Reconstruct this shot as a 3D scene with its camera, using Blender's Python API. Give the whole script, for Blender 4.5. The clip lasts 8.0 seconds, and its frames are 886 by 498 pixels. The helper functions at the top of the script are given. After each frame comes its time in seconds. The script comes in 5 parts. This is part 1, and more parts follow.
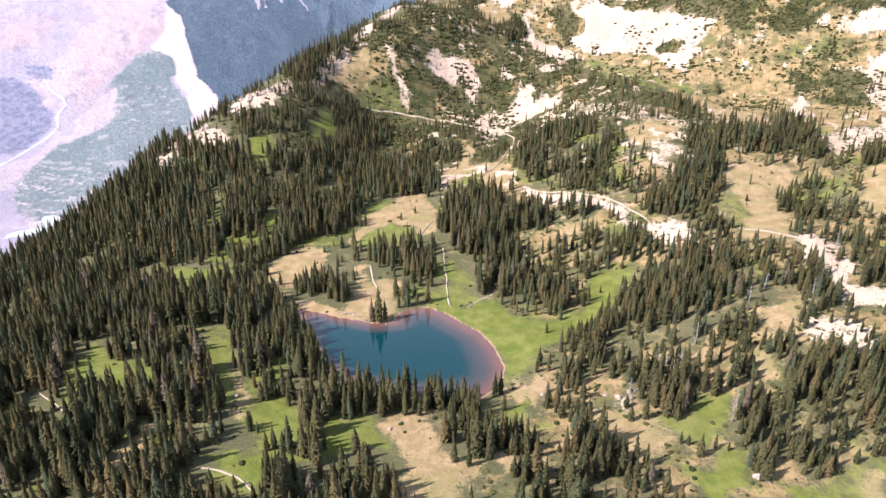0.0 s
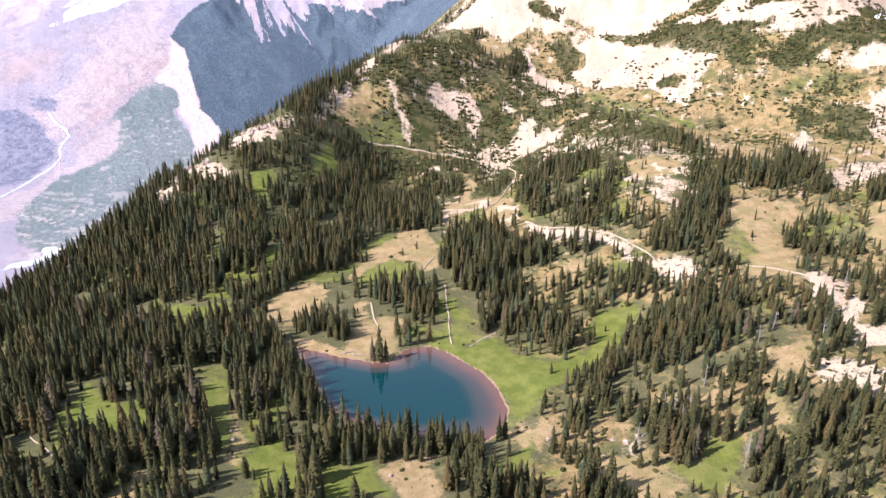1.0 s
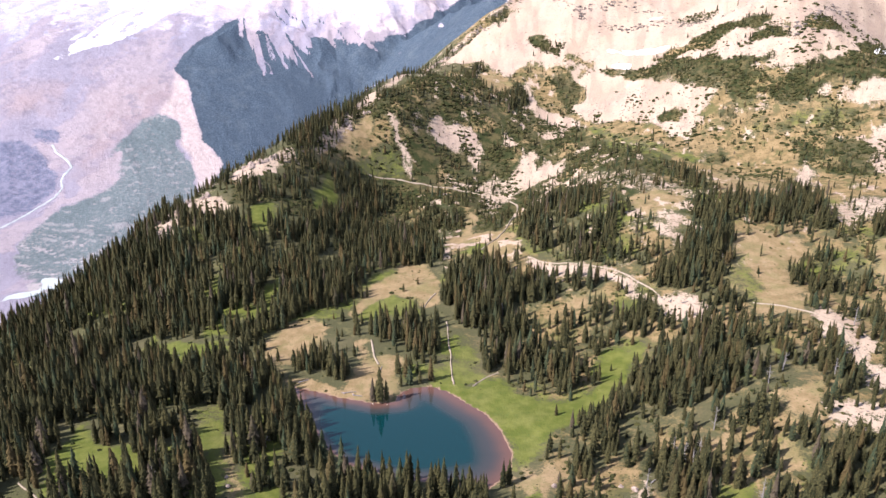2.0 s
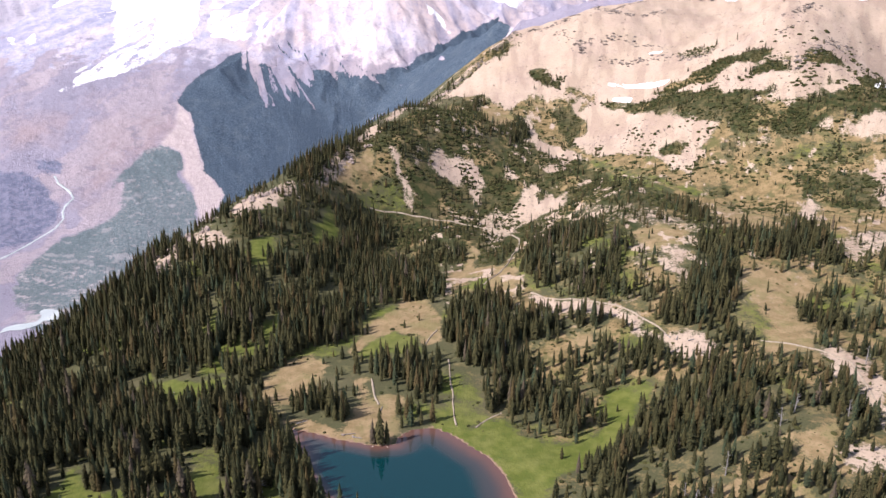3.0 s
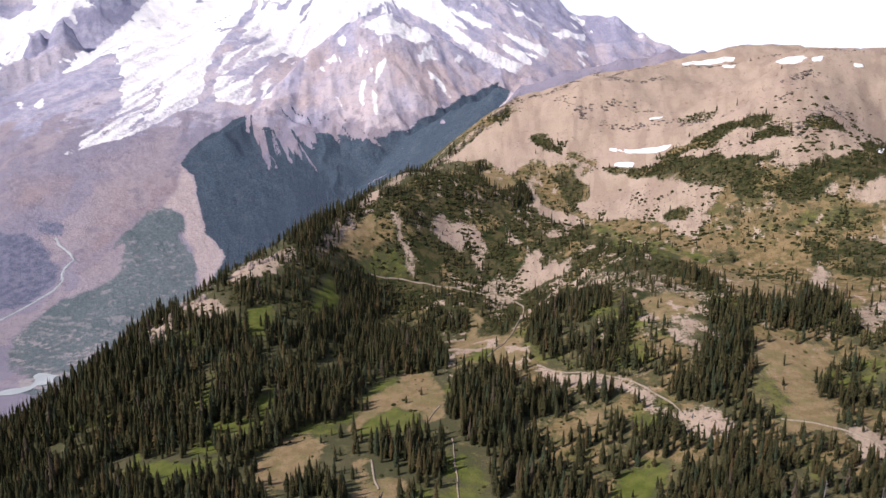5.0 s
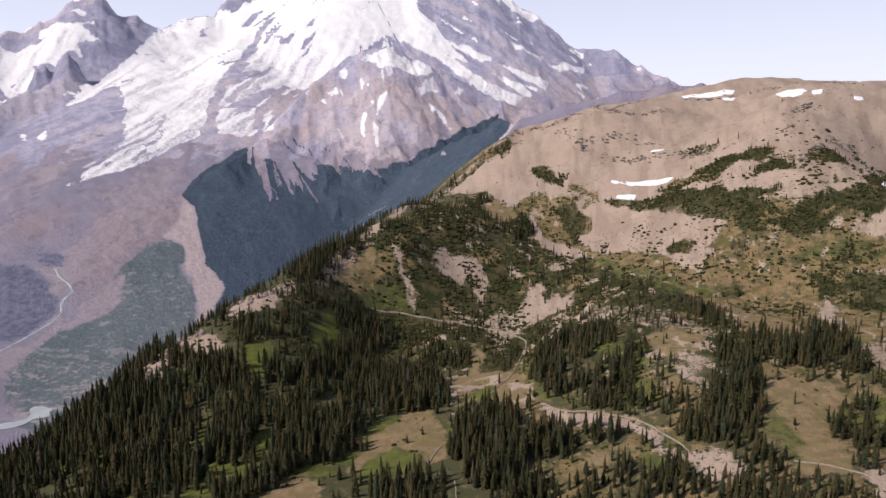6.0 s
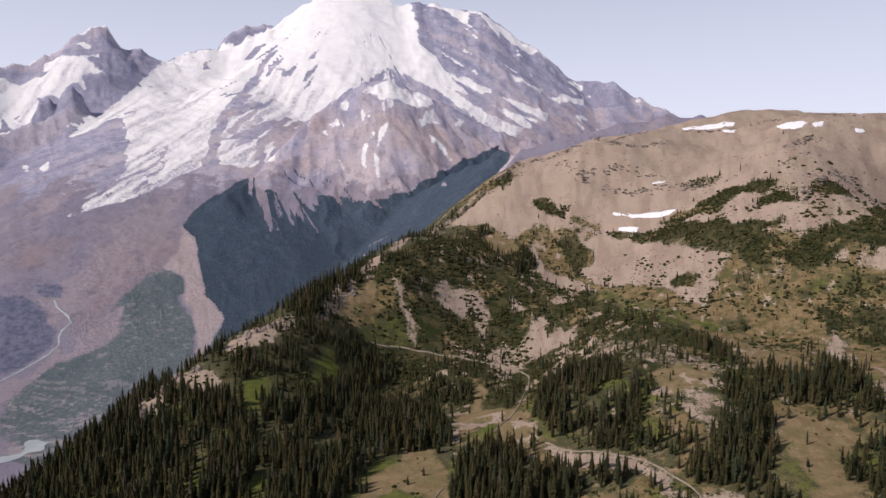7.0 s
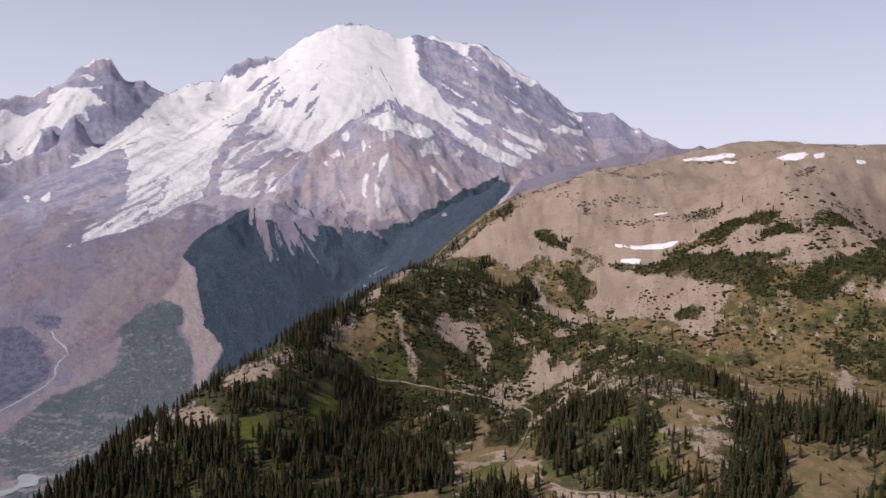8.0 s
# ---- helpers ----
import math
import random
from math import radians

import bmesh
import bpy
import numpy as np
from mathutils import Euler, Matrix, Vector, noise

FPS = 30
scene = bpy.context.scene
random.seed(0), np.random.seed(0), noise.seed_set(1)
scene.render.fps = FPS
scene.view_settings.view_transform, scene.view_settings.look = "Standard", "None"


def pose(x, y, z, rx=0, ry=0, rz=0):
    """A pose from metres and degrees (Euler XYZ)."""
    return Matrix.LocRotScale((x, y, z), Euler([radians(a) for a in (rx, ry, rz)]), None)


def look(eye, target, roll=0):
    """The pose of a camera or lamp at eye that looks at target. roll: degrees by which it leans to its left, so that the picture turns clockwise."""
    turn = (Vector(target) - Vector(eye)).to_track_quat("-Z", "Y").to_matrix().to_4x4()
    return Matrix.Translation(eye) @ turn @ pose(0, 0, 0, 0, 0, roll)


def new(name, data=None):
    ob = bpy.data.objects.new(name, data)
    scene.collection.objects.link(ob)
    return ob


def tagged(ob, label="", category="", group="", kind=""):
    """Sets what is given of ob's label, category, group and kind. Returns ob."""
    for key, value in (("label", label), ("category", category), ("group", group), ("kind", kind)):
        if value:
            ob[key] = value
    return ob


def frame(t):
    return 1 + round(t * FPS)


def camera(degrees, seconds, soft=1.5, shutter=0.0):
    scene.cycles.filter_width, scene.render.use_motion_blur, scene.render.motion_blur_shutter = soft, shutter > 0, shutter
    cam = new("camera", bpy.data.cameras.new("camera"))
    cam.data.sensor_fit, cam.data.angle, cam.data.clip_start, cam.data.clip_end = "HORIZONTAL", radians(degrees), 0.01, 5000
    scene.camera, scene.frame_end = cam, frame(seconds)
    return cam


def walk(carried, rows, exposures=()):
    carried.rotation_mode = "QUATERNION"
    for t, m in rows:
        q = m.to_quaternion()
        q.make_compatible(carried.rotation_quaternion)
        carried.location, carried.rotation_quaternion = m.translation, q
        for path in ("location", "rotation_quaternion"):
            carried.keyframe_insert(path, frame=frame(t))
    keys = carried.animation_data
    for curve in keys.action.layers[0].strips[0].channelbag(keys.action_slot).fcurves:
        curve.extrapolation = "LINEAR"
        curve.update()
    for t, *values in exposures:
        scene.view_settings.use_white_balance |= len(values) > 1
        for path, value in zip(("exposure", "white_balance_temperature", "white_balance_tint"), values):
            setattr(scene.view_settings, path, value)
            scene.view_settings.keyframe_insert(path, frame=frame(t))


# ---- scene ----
# The drone: seconds, east, ahead, height over the lake, yaw, pitch, roll
cam = camera(65.0, 8.0)
PATH = [
    (0.0, 0.00, 0.00, 155.00, -0.00, -24.30, 0.00),
    (0.5, -0.33, 2.88, 155.53, 0.03, -23.06, 0.03),
    (1.0, -0.72, 5.78, 156.06, 0.05, -21.82, 0.04),
    (1.5, -1.12, 8.67, 156.62, 0.05, -20.58, 0.07),
    (3.0, -2.03, 17.47, 158.62, 0.14, -16.89, 0.08),
    (3.5, -2.39, 20.43, 159.32, 0.15, -15.66, 0.07),
    (4.0, -2.78, 23.39, 160.05, 0.16, -14.43, 0.06),
    (4.5, -3.12, 26.37, 160.78, 0.17, -13.22, 0.04),
    (6.0, -4.08, 35.78, 162.78, 0.24, -9.48, -0.01),
    (6.5, -4.45, 39.04, 163.57, 0.25, -8.25, 0.00),
    (7.0, -4.83, 42.24, 164.41, 0.27, -7.01, -0.02),
    (7.5, -5.22, 45.36, 165.25, 0.29, -5.80, -0.02),
    (8.0, -5.66, 48.43, 166.09, 0.28, -4.57, -0.03),
]
# seconds, stops, kelvin, tint
EXPOSURES = [(0.0, 1.4, 6020, 20), (1.5, 1.15, 6030, 20), (3.0, 0.68, 6050, 20), (4.5, 0.2, 6100, 20), (6.0, -0.34, 6220, 20), (7.0, -0.56, 6240, 20), (8.0, -0.67, 6230, 20)]
walk(cam, [(t, pose(x, y, z, 90 + pitch, 0, yaw) @ pose(0, 0, 0, 0, 0, roll)) for t, x, y, z, yaw, pitch, roll in PATH], EXPOSURES)

# ---- sky and sun: a hazy summer morning, sun behind the left shoulder ----
SUN_BEARING, SUN_HEIGHT = -114.0, 43.0
world = bpy.data.worlds.new("sky")
scene.world = world
world.use_nodes = True
wn = world.node_tree.nodes
sky = wn.new("ShaderNodeTexSky")
sky.sky_type, sky.sun_disc = "NISHITA", False
sky.sun_elevation, sky.sun_rotation = radians(SUN_HEIGHT), radians(SUN_BEARING)
sky.altitude, sky.air_density, sky.dust_density, sky.ozone_density = 1900, 1.0, 3.0, 1.2
wn["Background"].inputs[1].default_value = 0.1
# summer haze that whitens the sky towards the horizon
wl = world.node_tree.links
where, apart, fade, haze = wn.new("ShaderNodeTexCoord"), wn.new("ShaderNodeSeparateXYZ"), wn.new("ShaderNodeMapRange"), wn.new("ShaderNodeMix")
wl.new(where.outputs["Generated"], apart.inputs[0])
wl.new(apart.outputs[2], fade.inputs[0])
fade.inputs[1].default_value, fade.inputs[2].default_value, fade.inputs[3].default_value, fade.inputs[4].default_value = 0.0, 0.55, 0.92, 0.1
haze.data_type = "RGBA"
wl.new(fade.outputs[0], haze.inputs[0])
wl.new(sky.outputs[0], haze.inputs[6])
haze.inputs[7].default_value = (12.4, 12.9, 13.9, 1)
wl.new(haze.outputs[2], wn["Background"].inputs[0])
sun = new("sun", bpy.data.lights.new("sun", "SUN"))
sun.data.energy, sun.data.angle, sun.data.color = 5.0, radians(0.6), (1.0, 0.925, 0.80)
away = Vector((math.sin(radians(SUN_BEARING)) * math.cos(radians(SUN_HEIGHT)), math.cos(radians(SUN_BEARING)) * math.cos(radians(SUN_HEIGHT)), math.sin(radians(SUN_HEIGHT))))
sun.matrix_world = look(away * 900, (0, 0, 0))


# ---- materials ----
class Shade:
    """A node material, written as nested calls."""

    def __init__(self, name, rough=0.9, spec=0.2):
        self.mat = bpy.data.materials.new(name)
        self.mat.use_nodes = True
        self.n, self.l = self.mat.node_tree.nodes, self.mat.node_tree.links
        self.p = self.n["Principled BSDF"]
        self.p.inputs["Roughness"].default_value = rough
        self.p.inputs["Specular IOR Level"].default_value = spec
        self.geo = self.n.new("ShaderNodeNewGeometry")

    def put(self, a, socket):
        if isinstance(a, bpy.types.NodeSocket):
            self.l.new(a, socket)
        elif isinstance(a, tuple) and len(socket.default_value) == 4:
            socket.default_value = (*a, 1)
        else:
            socket.default_value = a

    def attr(self, name):
        a = self.n.new("ShaderNodeAttribute")
        a.attribute_name = name
        return a.outputs["Fac"]

    def noise(self, size, detail=4, rough=0.6, tall=1.0):
        """Noise of that grain in metres; tall: how much longer the grain is upright than level."""
        a = self.n.new("ShaderNodeTexNoise")
        a.inputs["Scale"].default_value, a.inputs["Detail"].default_value, a.inputs["Roughness"].default_value = 1 / size, detail, rough
        if tall == 1.0:
            self.l.new(self.geo.outputs["Position"], a.inputs["Vector"])
        else:
            m = self.n.new("ShaderNodeVectorMath")
            m.operation = "MULTIPLY"
            m.inputs[1].default_value = (1, 1, 1 / tall)
            self.l.new(self.geo.outputs["Position"], m.inputs[0])
            self.l.new(m.outputs[0], a.inputs["Vector"])
        return a.outputs["Fac"]

    def math(self, op, a, b=0.0, clamp=False):
        m = self.n.new("ShaderNodeMath")
        m.operation, m.use_clamp = op, clamp
        self.put(a, m.inputs[0]), self.put(b, m.inputs[1])
        return m.outputs[0]

    def step(self, v, lo, hi):
        m = self.n.new("ShaderNodeMapRange")
        m.interpolation_type = "SMOOTHSTEP"
        self.put(v, m.inputs[0])
        m.inputs[1].default_value, m.inputs[2].default_value = lo, hi
        return m.outputs[0]

    def mix(self, f, a, b):
        m = self.n.new("ShaderNodeMix")
        m.data_type = "RGBA"
        self.put(f, m.inputs[0]), self.put(a, m.inputs[6]), self.put(b, m.inputs[7])
        return m.outputs[2]

    def edge(self, name, grain, wide=0.28):
        """A mask from the mesh with its border broken up by grain."""
        return self.step(self.math("ADD", self.attr(name), self.math("MULTIPLY", self.math("SUBTRACT", self.step(grain, 0.32, 0.68), 0.5), 0.8)), 0.5 - wide, 0.5 + wide)

    def random(self, island=False):
        if island:
            return self.geo.outputs["Random Per Island"]
        return self.n.new("ShaderNodeObjectInfo").outputs["Random"]

    def done(self, color, bump=None, dist=0.3, strength=0.5):
        self.put(color, self.p.inputs["Base Color"])
        if bump is not None:
            b = self.n.new("ShaderNodeBump")
            b.inputs["Distance"].default_value, b.inputs["Strength"].default_value = dist, strength
            self.l.new(bump, b.inputs["Height"])
            self.l.new(b.outputs[0], self.p.inputs["Normal"])
        return self.mat


def ground_material():
    s = Shade("alpine_ground", 0.95, 0.06)
    fine, mid, big = s.noise(1.1, 5), s.noise(6, 5), s.noise(38, 4)
    duff = s.mix(fine, (0.040, 0.043, 0.022), (0.100, 0.096, 0.048))
    duff = s.mix(s.step(mid, 0.52, 0.7), duff, (0.120, 0.112, 0.054))
    green = s.mix(s.step(mid, 0.35, 0.7), (0.078, 0.096, 0.019), (0.126, 0.134, 0.034))
    green = s.mix(s.step(fine, 0.52, 0.75), green, (0.07, 0.10, 0.024))
    dry = s.mix(s.step(mid, 0.35, 0.65), (0.190, 0.137, 0.070), (0.270, 0.194, 0.108))
    dry = s.mix(s.math("MULTIPLY", s.step(s.noise(13, 4), 0.46, 0.62), 0.55), dry, (0.145, 0.135, 0.055))
    dry = s.mix(s.step(fine, 0.5, 0.72), dry, (0.125, 0.112, 0.052))
    scree = s.mix(fine, (0.250, 0.192, 0.143), (0.48, 0.382, 0.288))
    scree = s.mix(s.step(mid, 0.5, 0.7), scree, (0.385, 0.300, 0.224))
    scree = s.mix(s.math("MULTIPLY", s.step(s.noise(55, 6, 0.7), 0.48, 0.66), 0.55), scree, (0.33, 0.25, 0.205))
    scree = s.mix(s.math("MULTIPLY", s.step(s.noise(3.2, 4), 0.6, 0.72), 0.6), scree, (0.15, 0.13, 0.11))
    along, down = s.noise(40, 6, 0.7), s.noise(7, 5, 0.7, 3.0)
    scree = s.mix(s.math("MULTIPLY", s.step(along, 0.5, 0.66), 0.4), scree, (0.27, 0.198, 0.165))
    scree = s.mix(s.math("MULTIPLY", s.step(down, 0.55, 0.68), 0.45), scree, (0.45, 0.345, 0.28))
    sward = s.mix(s.step(mid, 0.35, 0.65), (0.148, 0.108, 0.050), (0.245, 0.174, 0.090))
    sward = s.mix(s.step(fine, 0.5, 0.68), sward, (0.098, 0.084, 0.036))
    sward = s.mix(s.math("MULTIPLY", s.step(s.noise(11, 4), 0.52, 0.62), 0.7), sward, (0.070, 0.078, 0.028))
    scree = s.mix(s.math("MULTIPLY", s.step(s.attr("gully"), 0.52, 0.72), 0.32), scree, (0.46, 0.352, 0.275))
    scree = s.mix(s.math("MULTIPLY", s.step(s.attr("gully"), 0.44, 0.24), 0.35), scree, (0.235, 0.165, 0.128))
    scree = s.mix(s.math("MULTIPLY", s.step(s.noise(4, 6, 0.78, 0.5), 0.56, 0.66), 0.4), scree, (0.475, 0.372, 0.298))
    scree = s.mix(s.math("MULTIPLY", s.step(s.noise(2.0, 5, 0.75), 0.56, 0.66), 0.5), scree, (0.13, 0.10, 0.085))
    brush = s.mix(s.step(mid, 0.42, 0.6), (0.030, 0.037, 0.014), (0.078, 0.066, 0.030))
    brush = s.mix(s.step(fine, 0.55, 0.7), brush, (0.021, 0.029, 0.011))
    jag = s.mix(0.5, mid, fine)
    c = duff
    c = s.mix(s.edge("brush", jag), c, brush)
    c = s.mix(s.edge("sward", jag, 0.2), c, sward)
    c = s.mix(s.edge("dry", jag, 0.2), c, dry)
    c = s.mix(s.edge("green", jag), c, green)
    c = s.mix(s.edge("scree", s.mix(0.65, jag, s.noise(2.6, 7, 0.8)), 0.13), c, scree)
    c = s.mix(s.edge("bed", jag, 0.2), c, s.mix(fine, (0.17, 0.10, 0.07), (0.26, 0.18, 0.13)))
    c = s.mix(s.math("MULTIPLY", s.step(big, 0.45, 0.7), 0.15), c, (0.22, 0.165, 0.11))
    return s.done(c, s.mix(0.4, fine, mid), 0.8, 0.7)


def mountain_material():
    s = Shade("hazed_volcanic_rock_and_ice", 0.95, 0.1)
    fine, mid, big = s.noise(8, 6, 0.75), s.noise(48, 7, 0.7), s.noise(330, 5, 0.6)
    ribs, waves, stems = s.noise(20, 7, 0.74, 1.8), s.noise(75, 8, 0.72, 0.5), s.noise(5, 4, 0.7, 3.5)
    beds, grit = s.noise(60, 6, 0.7, 0.22), s.noise(13, 6, 0.75)
    flute, drift = s.attr("flute"), s.attr("drift")
    # rock colours lightened and shifted to blue-mauve, painting distance haze into them
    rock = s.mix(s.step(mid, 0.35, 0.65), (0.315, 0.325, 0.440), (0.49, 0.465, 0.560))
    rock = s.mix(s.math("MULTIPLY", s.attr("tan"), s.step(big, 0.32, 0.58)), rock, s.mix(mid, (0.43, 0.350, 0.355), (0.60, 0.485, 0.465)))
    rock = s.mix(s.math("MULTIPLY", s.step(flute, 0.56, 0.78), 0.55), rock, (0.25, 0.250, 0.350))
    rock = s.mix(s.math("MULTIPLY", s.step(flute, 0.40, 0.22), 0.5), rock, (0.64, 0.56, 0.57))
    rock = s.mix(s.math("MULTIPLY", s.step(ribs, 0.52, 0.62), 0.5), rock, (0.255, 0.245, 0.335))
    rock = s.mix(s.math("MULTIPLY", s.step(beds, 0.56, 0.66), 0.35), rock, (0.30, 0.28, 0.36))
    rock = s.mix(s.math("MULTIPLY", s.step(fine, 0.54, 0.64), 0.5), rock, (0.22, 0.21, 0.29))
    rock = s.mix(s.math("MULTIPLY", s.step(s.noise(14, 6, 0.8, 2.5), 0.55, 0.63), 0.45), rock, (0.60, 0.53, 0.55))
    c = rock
    # gravel tones carry a painted lavender haze
    gravel = s.mix(s.step(mid, 0.3, 0.7), (0.240, 0.213, 0.262), (0.330, 0.288, 0.338))
    gravel = s.mix(s.math("MULTIPLY", s.step(drift, 0.46, 0.62), 0.7), gravel, (0.265, 0.250, 0.315))
    gravel = s.mix(s.attr("rust"), gravel, s.mix(grit, (0.265, 0.208, 0.228), (0.365, 0.295, 0.312)))
    gravel = s.mix(s.math("MULTIPLY", s.step(drift, 0.42, 0.25), 0.6), gravel, (0.37, 0.315, 0.335))
    gravel = s.mix(s.math("MULTIPLY", s.step(grit, 0.56, 0.66), 0.55), gravel, (0.165, 0.150, 0.195))
    gravel = s.mix(s.math("MULTIPLY", s.step(fine, 0.56, 0.66), 0.45), gravel, (0.42, 0.365, 0.385))
    gravel = s.mix(s.math("MULTIPLY", s.step(s.noise(110, 7, 0.72), 0.56, 0.64), 0.5), gravel, (0.175, 0.165, 0.215))
    gravel = s.mix(s.attr("pale"), gravel, s.mix(s.step(grit, 0.4, 0.6), (0.43, 0.355, 0.350), (0.50, 0.42, 0.41)))
    c = s.mix(s.edge("gravel", mid, 0.25), c, gravel)
    # valley flats, grey-green paled and blued for haze
    flat = s.mix(s.step(fine, 0.4, 0.62), (0.115, 0.145, 0.158), (0.185, 0.210, 0.222))
    flat = s.mix(s.step(s.noise(30, 7, 0.75), 0.56, 0.64), flat, (0.27, 0.262, 0.272))
    flat = s.mix(s.math("MULTIPLY", s.step(big, 0.45, 0.6), 0.5), flat, (0.100, 0.135, 0.148))
    flat = s.mix(s.edge("shore", grit, 0.3), flat, s.mix(grit, (0.27, 0.250, 0.265), (0.44, 0.395, 0.40)))
    flat = s.mix(s.math("MULTIPLY", s.step(s.attr("fleck"), 0.2, 0.8), 0.6), flat, (0.32, 0.305, 0.315))
    c = s.mix(s.edge("valley", s.mix(0.5, mid, fine), 0.2), c, flat)
    # bluish shade on the valley floor, painted as darker colour
    c = s.mix(s.edge("valley_shade", s.mix(0.5, mid, fine), 0.25), c, s.mix(s.step(ribs, 0.4, 0.6), (0.125, 0.135, 0.200), (0.205, 0.205, 0.275)))
    # dark conifer wood, with the blue of distance haze mixed into its colours
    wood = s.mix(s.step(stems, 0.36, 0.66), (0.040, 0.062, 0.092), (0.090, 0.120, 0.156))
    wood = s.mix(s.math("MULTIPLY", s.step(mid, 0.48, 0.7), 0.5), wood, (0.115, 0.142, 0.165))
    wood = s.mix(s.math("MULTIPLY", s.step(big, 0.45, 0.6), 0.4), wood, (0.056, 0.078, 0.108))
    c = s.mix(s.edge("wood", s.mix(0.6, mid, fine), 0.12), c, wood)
    snow = s.mix(s.step(waves, 0.34, 0.6), (0.92, 0.905, 0.90), (0.99, 0.965, 0.935))
    snow = s.mix(s.math("MULTIPLY", s.step(fine, 0.56, 0.68), 0.3), snow, (0.78, 0.765, 0.79))
    snow = s.mix(s.math("MULTIPLY", s.step(s.noise(22, 7, 0.75, 0.35), 0.55, 0.64), 0.35), snow, (0.74, 0.72, 0.75))
    snow = s.mix(s.attr("dirty"), snow, s.mix(s.step(grit, 0.4, 0.58), (0.36, 0.345, 0.41), (0.72, 0.70, 0.72)))
    c = s.mix(s.edge("snow", s.mix(0.5, mid, fine), 0.14), c, snow)
    return s.done(c, s.mix(0.5, s.mix(0.5, ribs, waves), s.mix(0.25, fine, flute)), 18, 0.85)


def needle_material(name, lone):
    s = Shade(name, 0.9, 0.06)
    fine = s.noise(0.45, 4)
    r = s.random() if lone else s.attr("tone")
    c = s.mix(r, (0.013, 0.017, 0.009), (0.044, 0.042, 0.019))
    c = s.mix(s.step(s.math("FRACT", s.math("MULTIPLY", r, 7.3)), 0.72, 0.95), c, (0.064, 0.047, 0.022))
    c = s.mix(s.step(s.math("FRACT", s.math("MULTIPLY", r, 3.7)), 0.8, 0.97), c, (0.030, 0.044, 0.026))
    c = s.mix(s.step(s.math("FRACT", s.math("MULTIPLY", r, 11.9)), 0.97, 0.98), c, (0.070, 0.055, 0.042))
    c = s.mix(s.step(fine, 0.46, 0.76), c, (0.110, 0.092, 0.036))
    return s.done(c, fine, 0.25, 0.6)


def plain_material(name, a, b, size, rough=0.9, bump=0.05):
    s = Shade(name, rough)
    f = s.noise(size, 5)
    return s.done(s.mix(s.step(f, 0.35, 0.65), a, b), f, bump, 0.6)


GROUND = ground_material()
MOUNTAIN = mountain_material()
NEEDLES = needle_material("fir_needles", False)
LONE_NEEDLES = needle_material("fir_needles_single", True)
BARK = plain_material("grey_bark", (0.12, 0.095, 0.075), (0.2, 0.17, 0.14), 0.4)
SILVER = plain_material("weathered_wood", (0.15, 0.135, 0.13), (0.26, 0.24, 0.23), 0.5)
DUST = plain_material("trodden_dust", (0.23, 0.188, 0.140), (0.31, 0.254, 0.195), 1.5)
STONE = plain_material("pale_andesite", (0.20, 0.155, 0.13), (0.37, 0.295, 0.25), 0.9)
DARKSTONE = plain_material("dark_andesite", (0.10, 0.085, 0.075), (0.20, 0.165, 0.145), 1.2)
SNOWMAT = plain_material("old_snow", (0.76, 0.76, 0.78), (0.88, 0.87, 0.87), 4)


def shrub_material():
    s = Shade("dwarf_shrub", 0.9, 0.06)
    f, r = s.noise(0.5, 5), s.attr("tone")
    c = s.mix(r, (0.013, 0.018, 0.007), (0.064, 0.058, 0.023))
    c = s.mix(s.step(f, 0.45, 0.75), c, (0.044, 0.055, 0.018))
    return s.done(c, f, 0.2, 0.7)


LEAVES = shrub_material()


def water_material():
    s = Shade("lake_water", 0.03, 1.0)
    s.p.inputs["IOR"].default_value = 1.33
    d = s.attr("deep")
    f = s.noise(9, 4)
    d = s.math("ADD", d, s.math("MULTIPLY", s.math("SUBTRACT", f, 0.5), 0.12))
    c = s.mix(s.step(d, 0.02, 0.35), (0.108, 0.057, 0.044), (0.040, 0.040, 0.040))
    c = s.mix(s.step(d, 0.3, 0.8), c, (0.002, 0.026, 0.030))
    return s.done(c, s.noise(0.9, 3), 0.02, 0.04)


WATER = water_material()
MILKY = plain_material("glacial_water", (0.36, 0.40, 0.41), (0.44, 0.48, 0.48), 40, 0.3)

# ---- the plan: landforms in metres, the lake's surface at height 0 ----
# heights on a net of 80 m, first corner at (-280, 140): rows lead ahead, from the near slope to the far plateau
NET_NEAR = [
    (-25.3, -10.0, 2.6, 7.6, 10.2, 0.7, -4.5, 6.7, 10.8, 10.2),
    (-16.3, 6.3, 11.1, -1.3, 0.3, 14.4, 29.6, 26.4, 24.1, 26.8),
    (-39.4, -10.9, -1.8, 2.3, -3.5, 15.3, 21.5, 30.6, 36.2, 47.9),
    (-35.7, -17.6, 1.1, 4.9, 12.4, 34.3, 29.3, 42.6, 50.0, 73.3),
    (-45.1, 22.3, 38.3, -1.2, 16.2, 52.6, 45.5, 41.1, 62.2, 97.9),
    (0.1, 50.0, 37.7, -41.7, -12.2, 45.0, 32.4, 49.1, 87.0, 102.3),
    (48.6, 84.3, 80.4, 18.2, -4.7, 28.5, 61.2, 113.3, 135.6, 78.8),
]
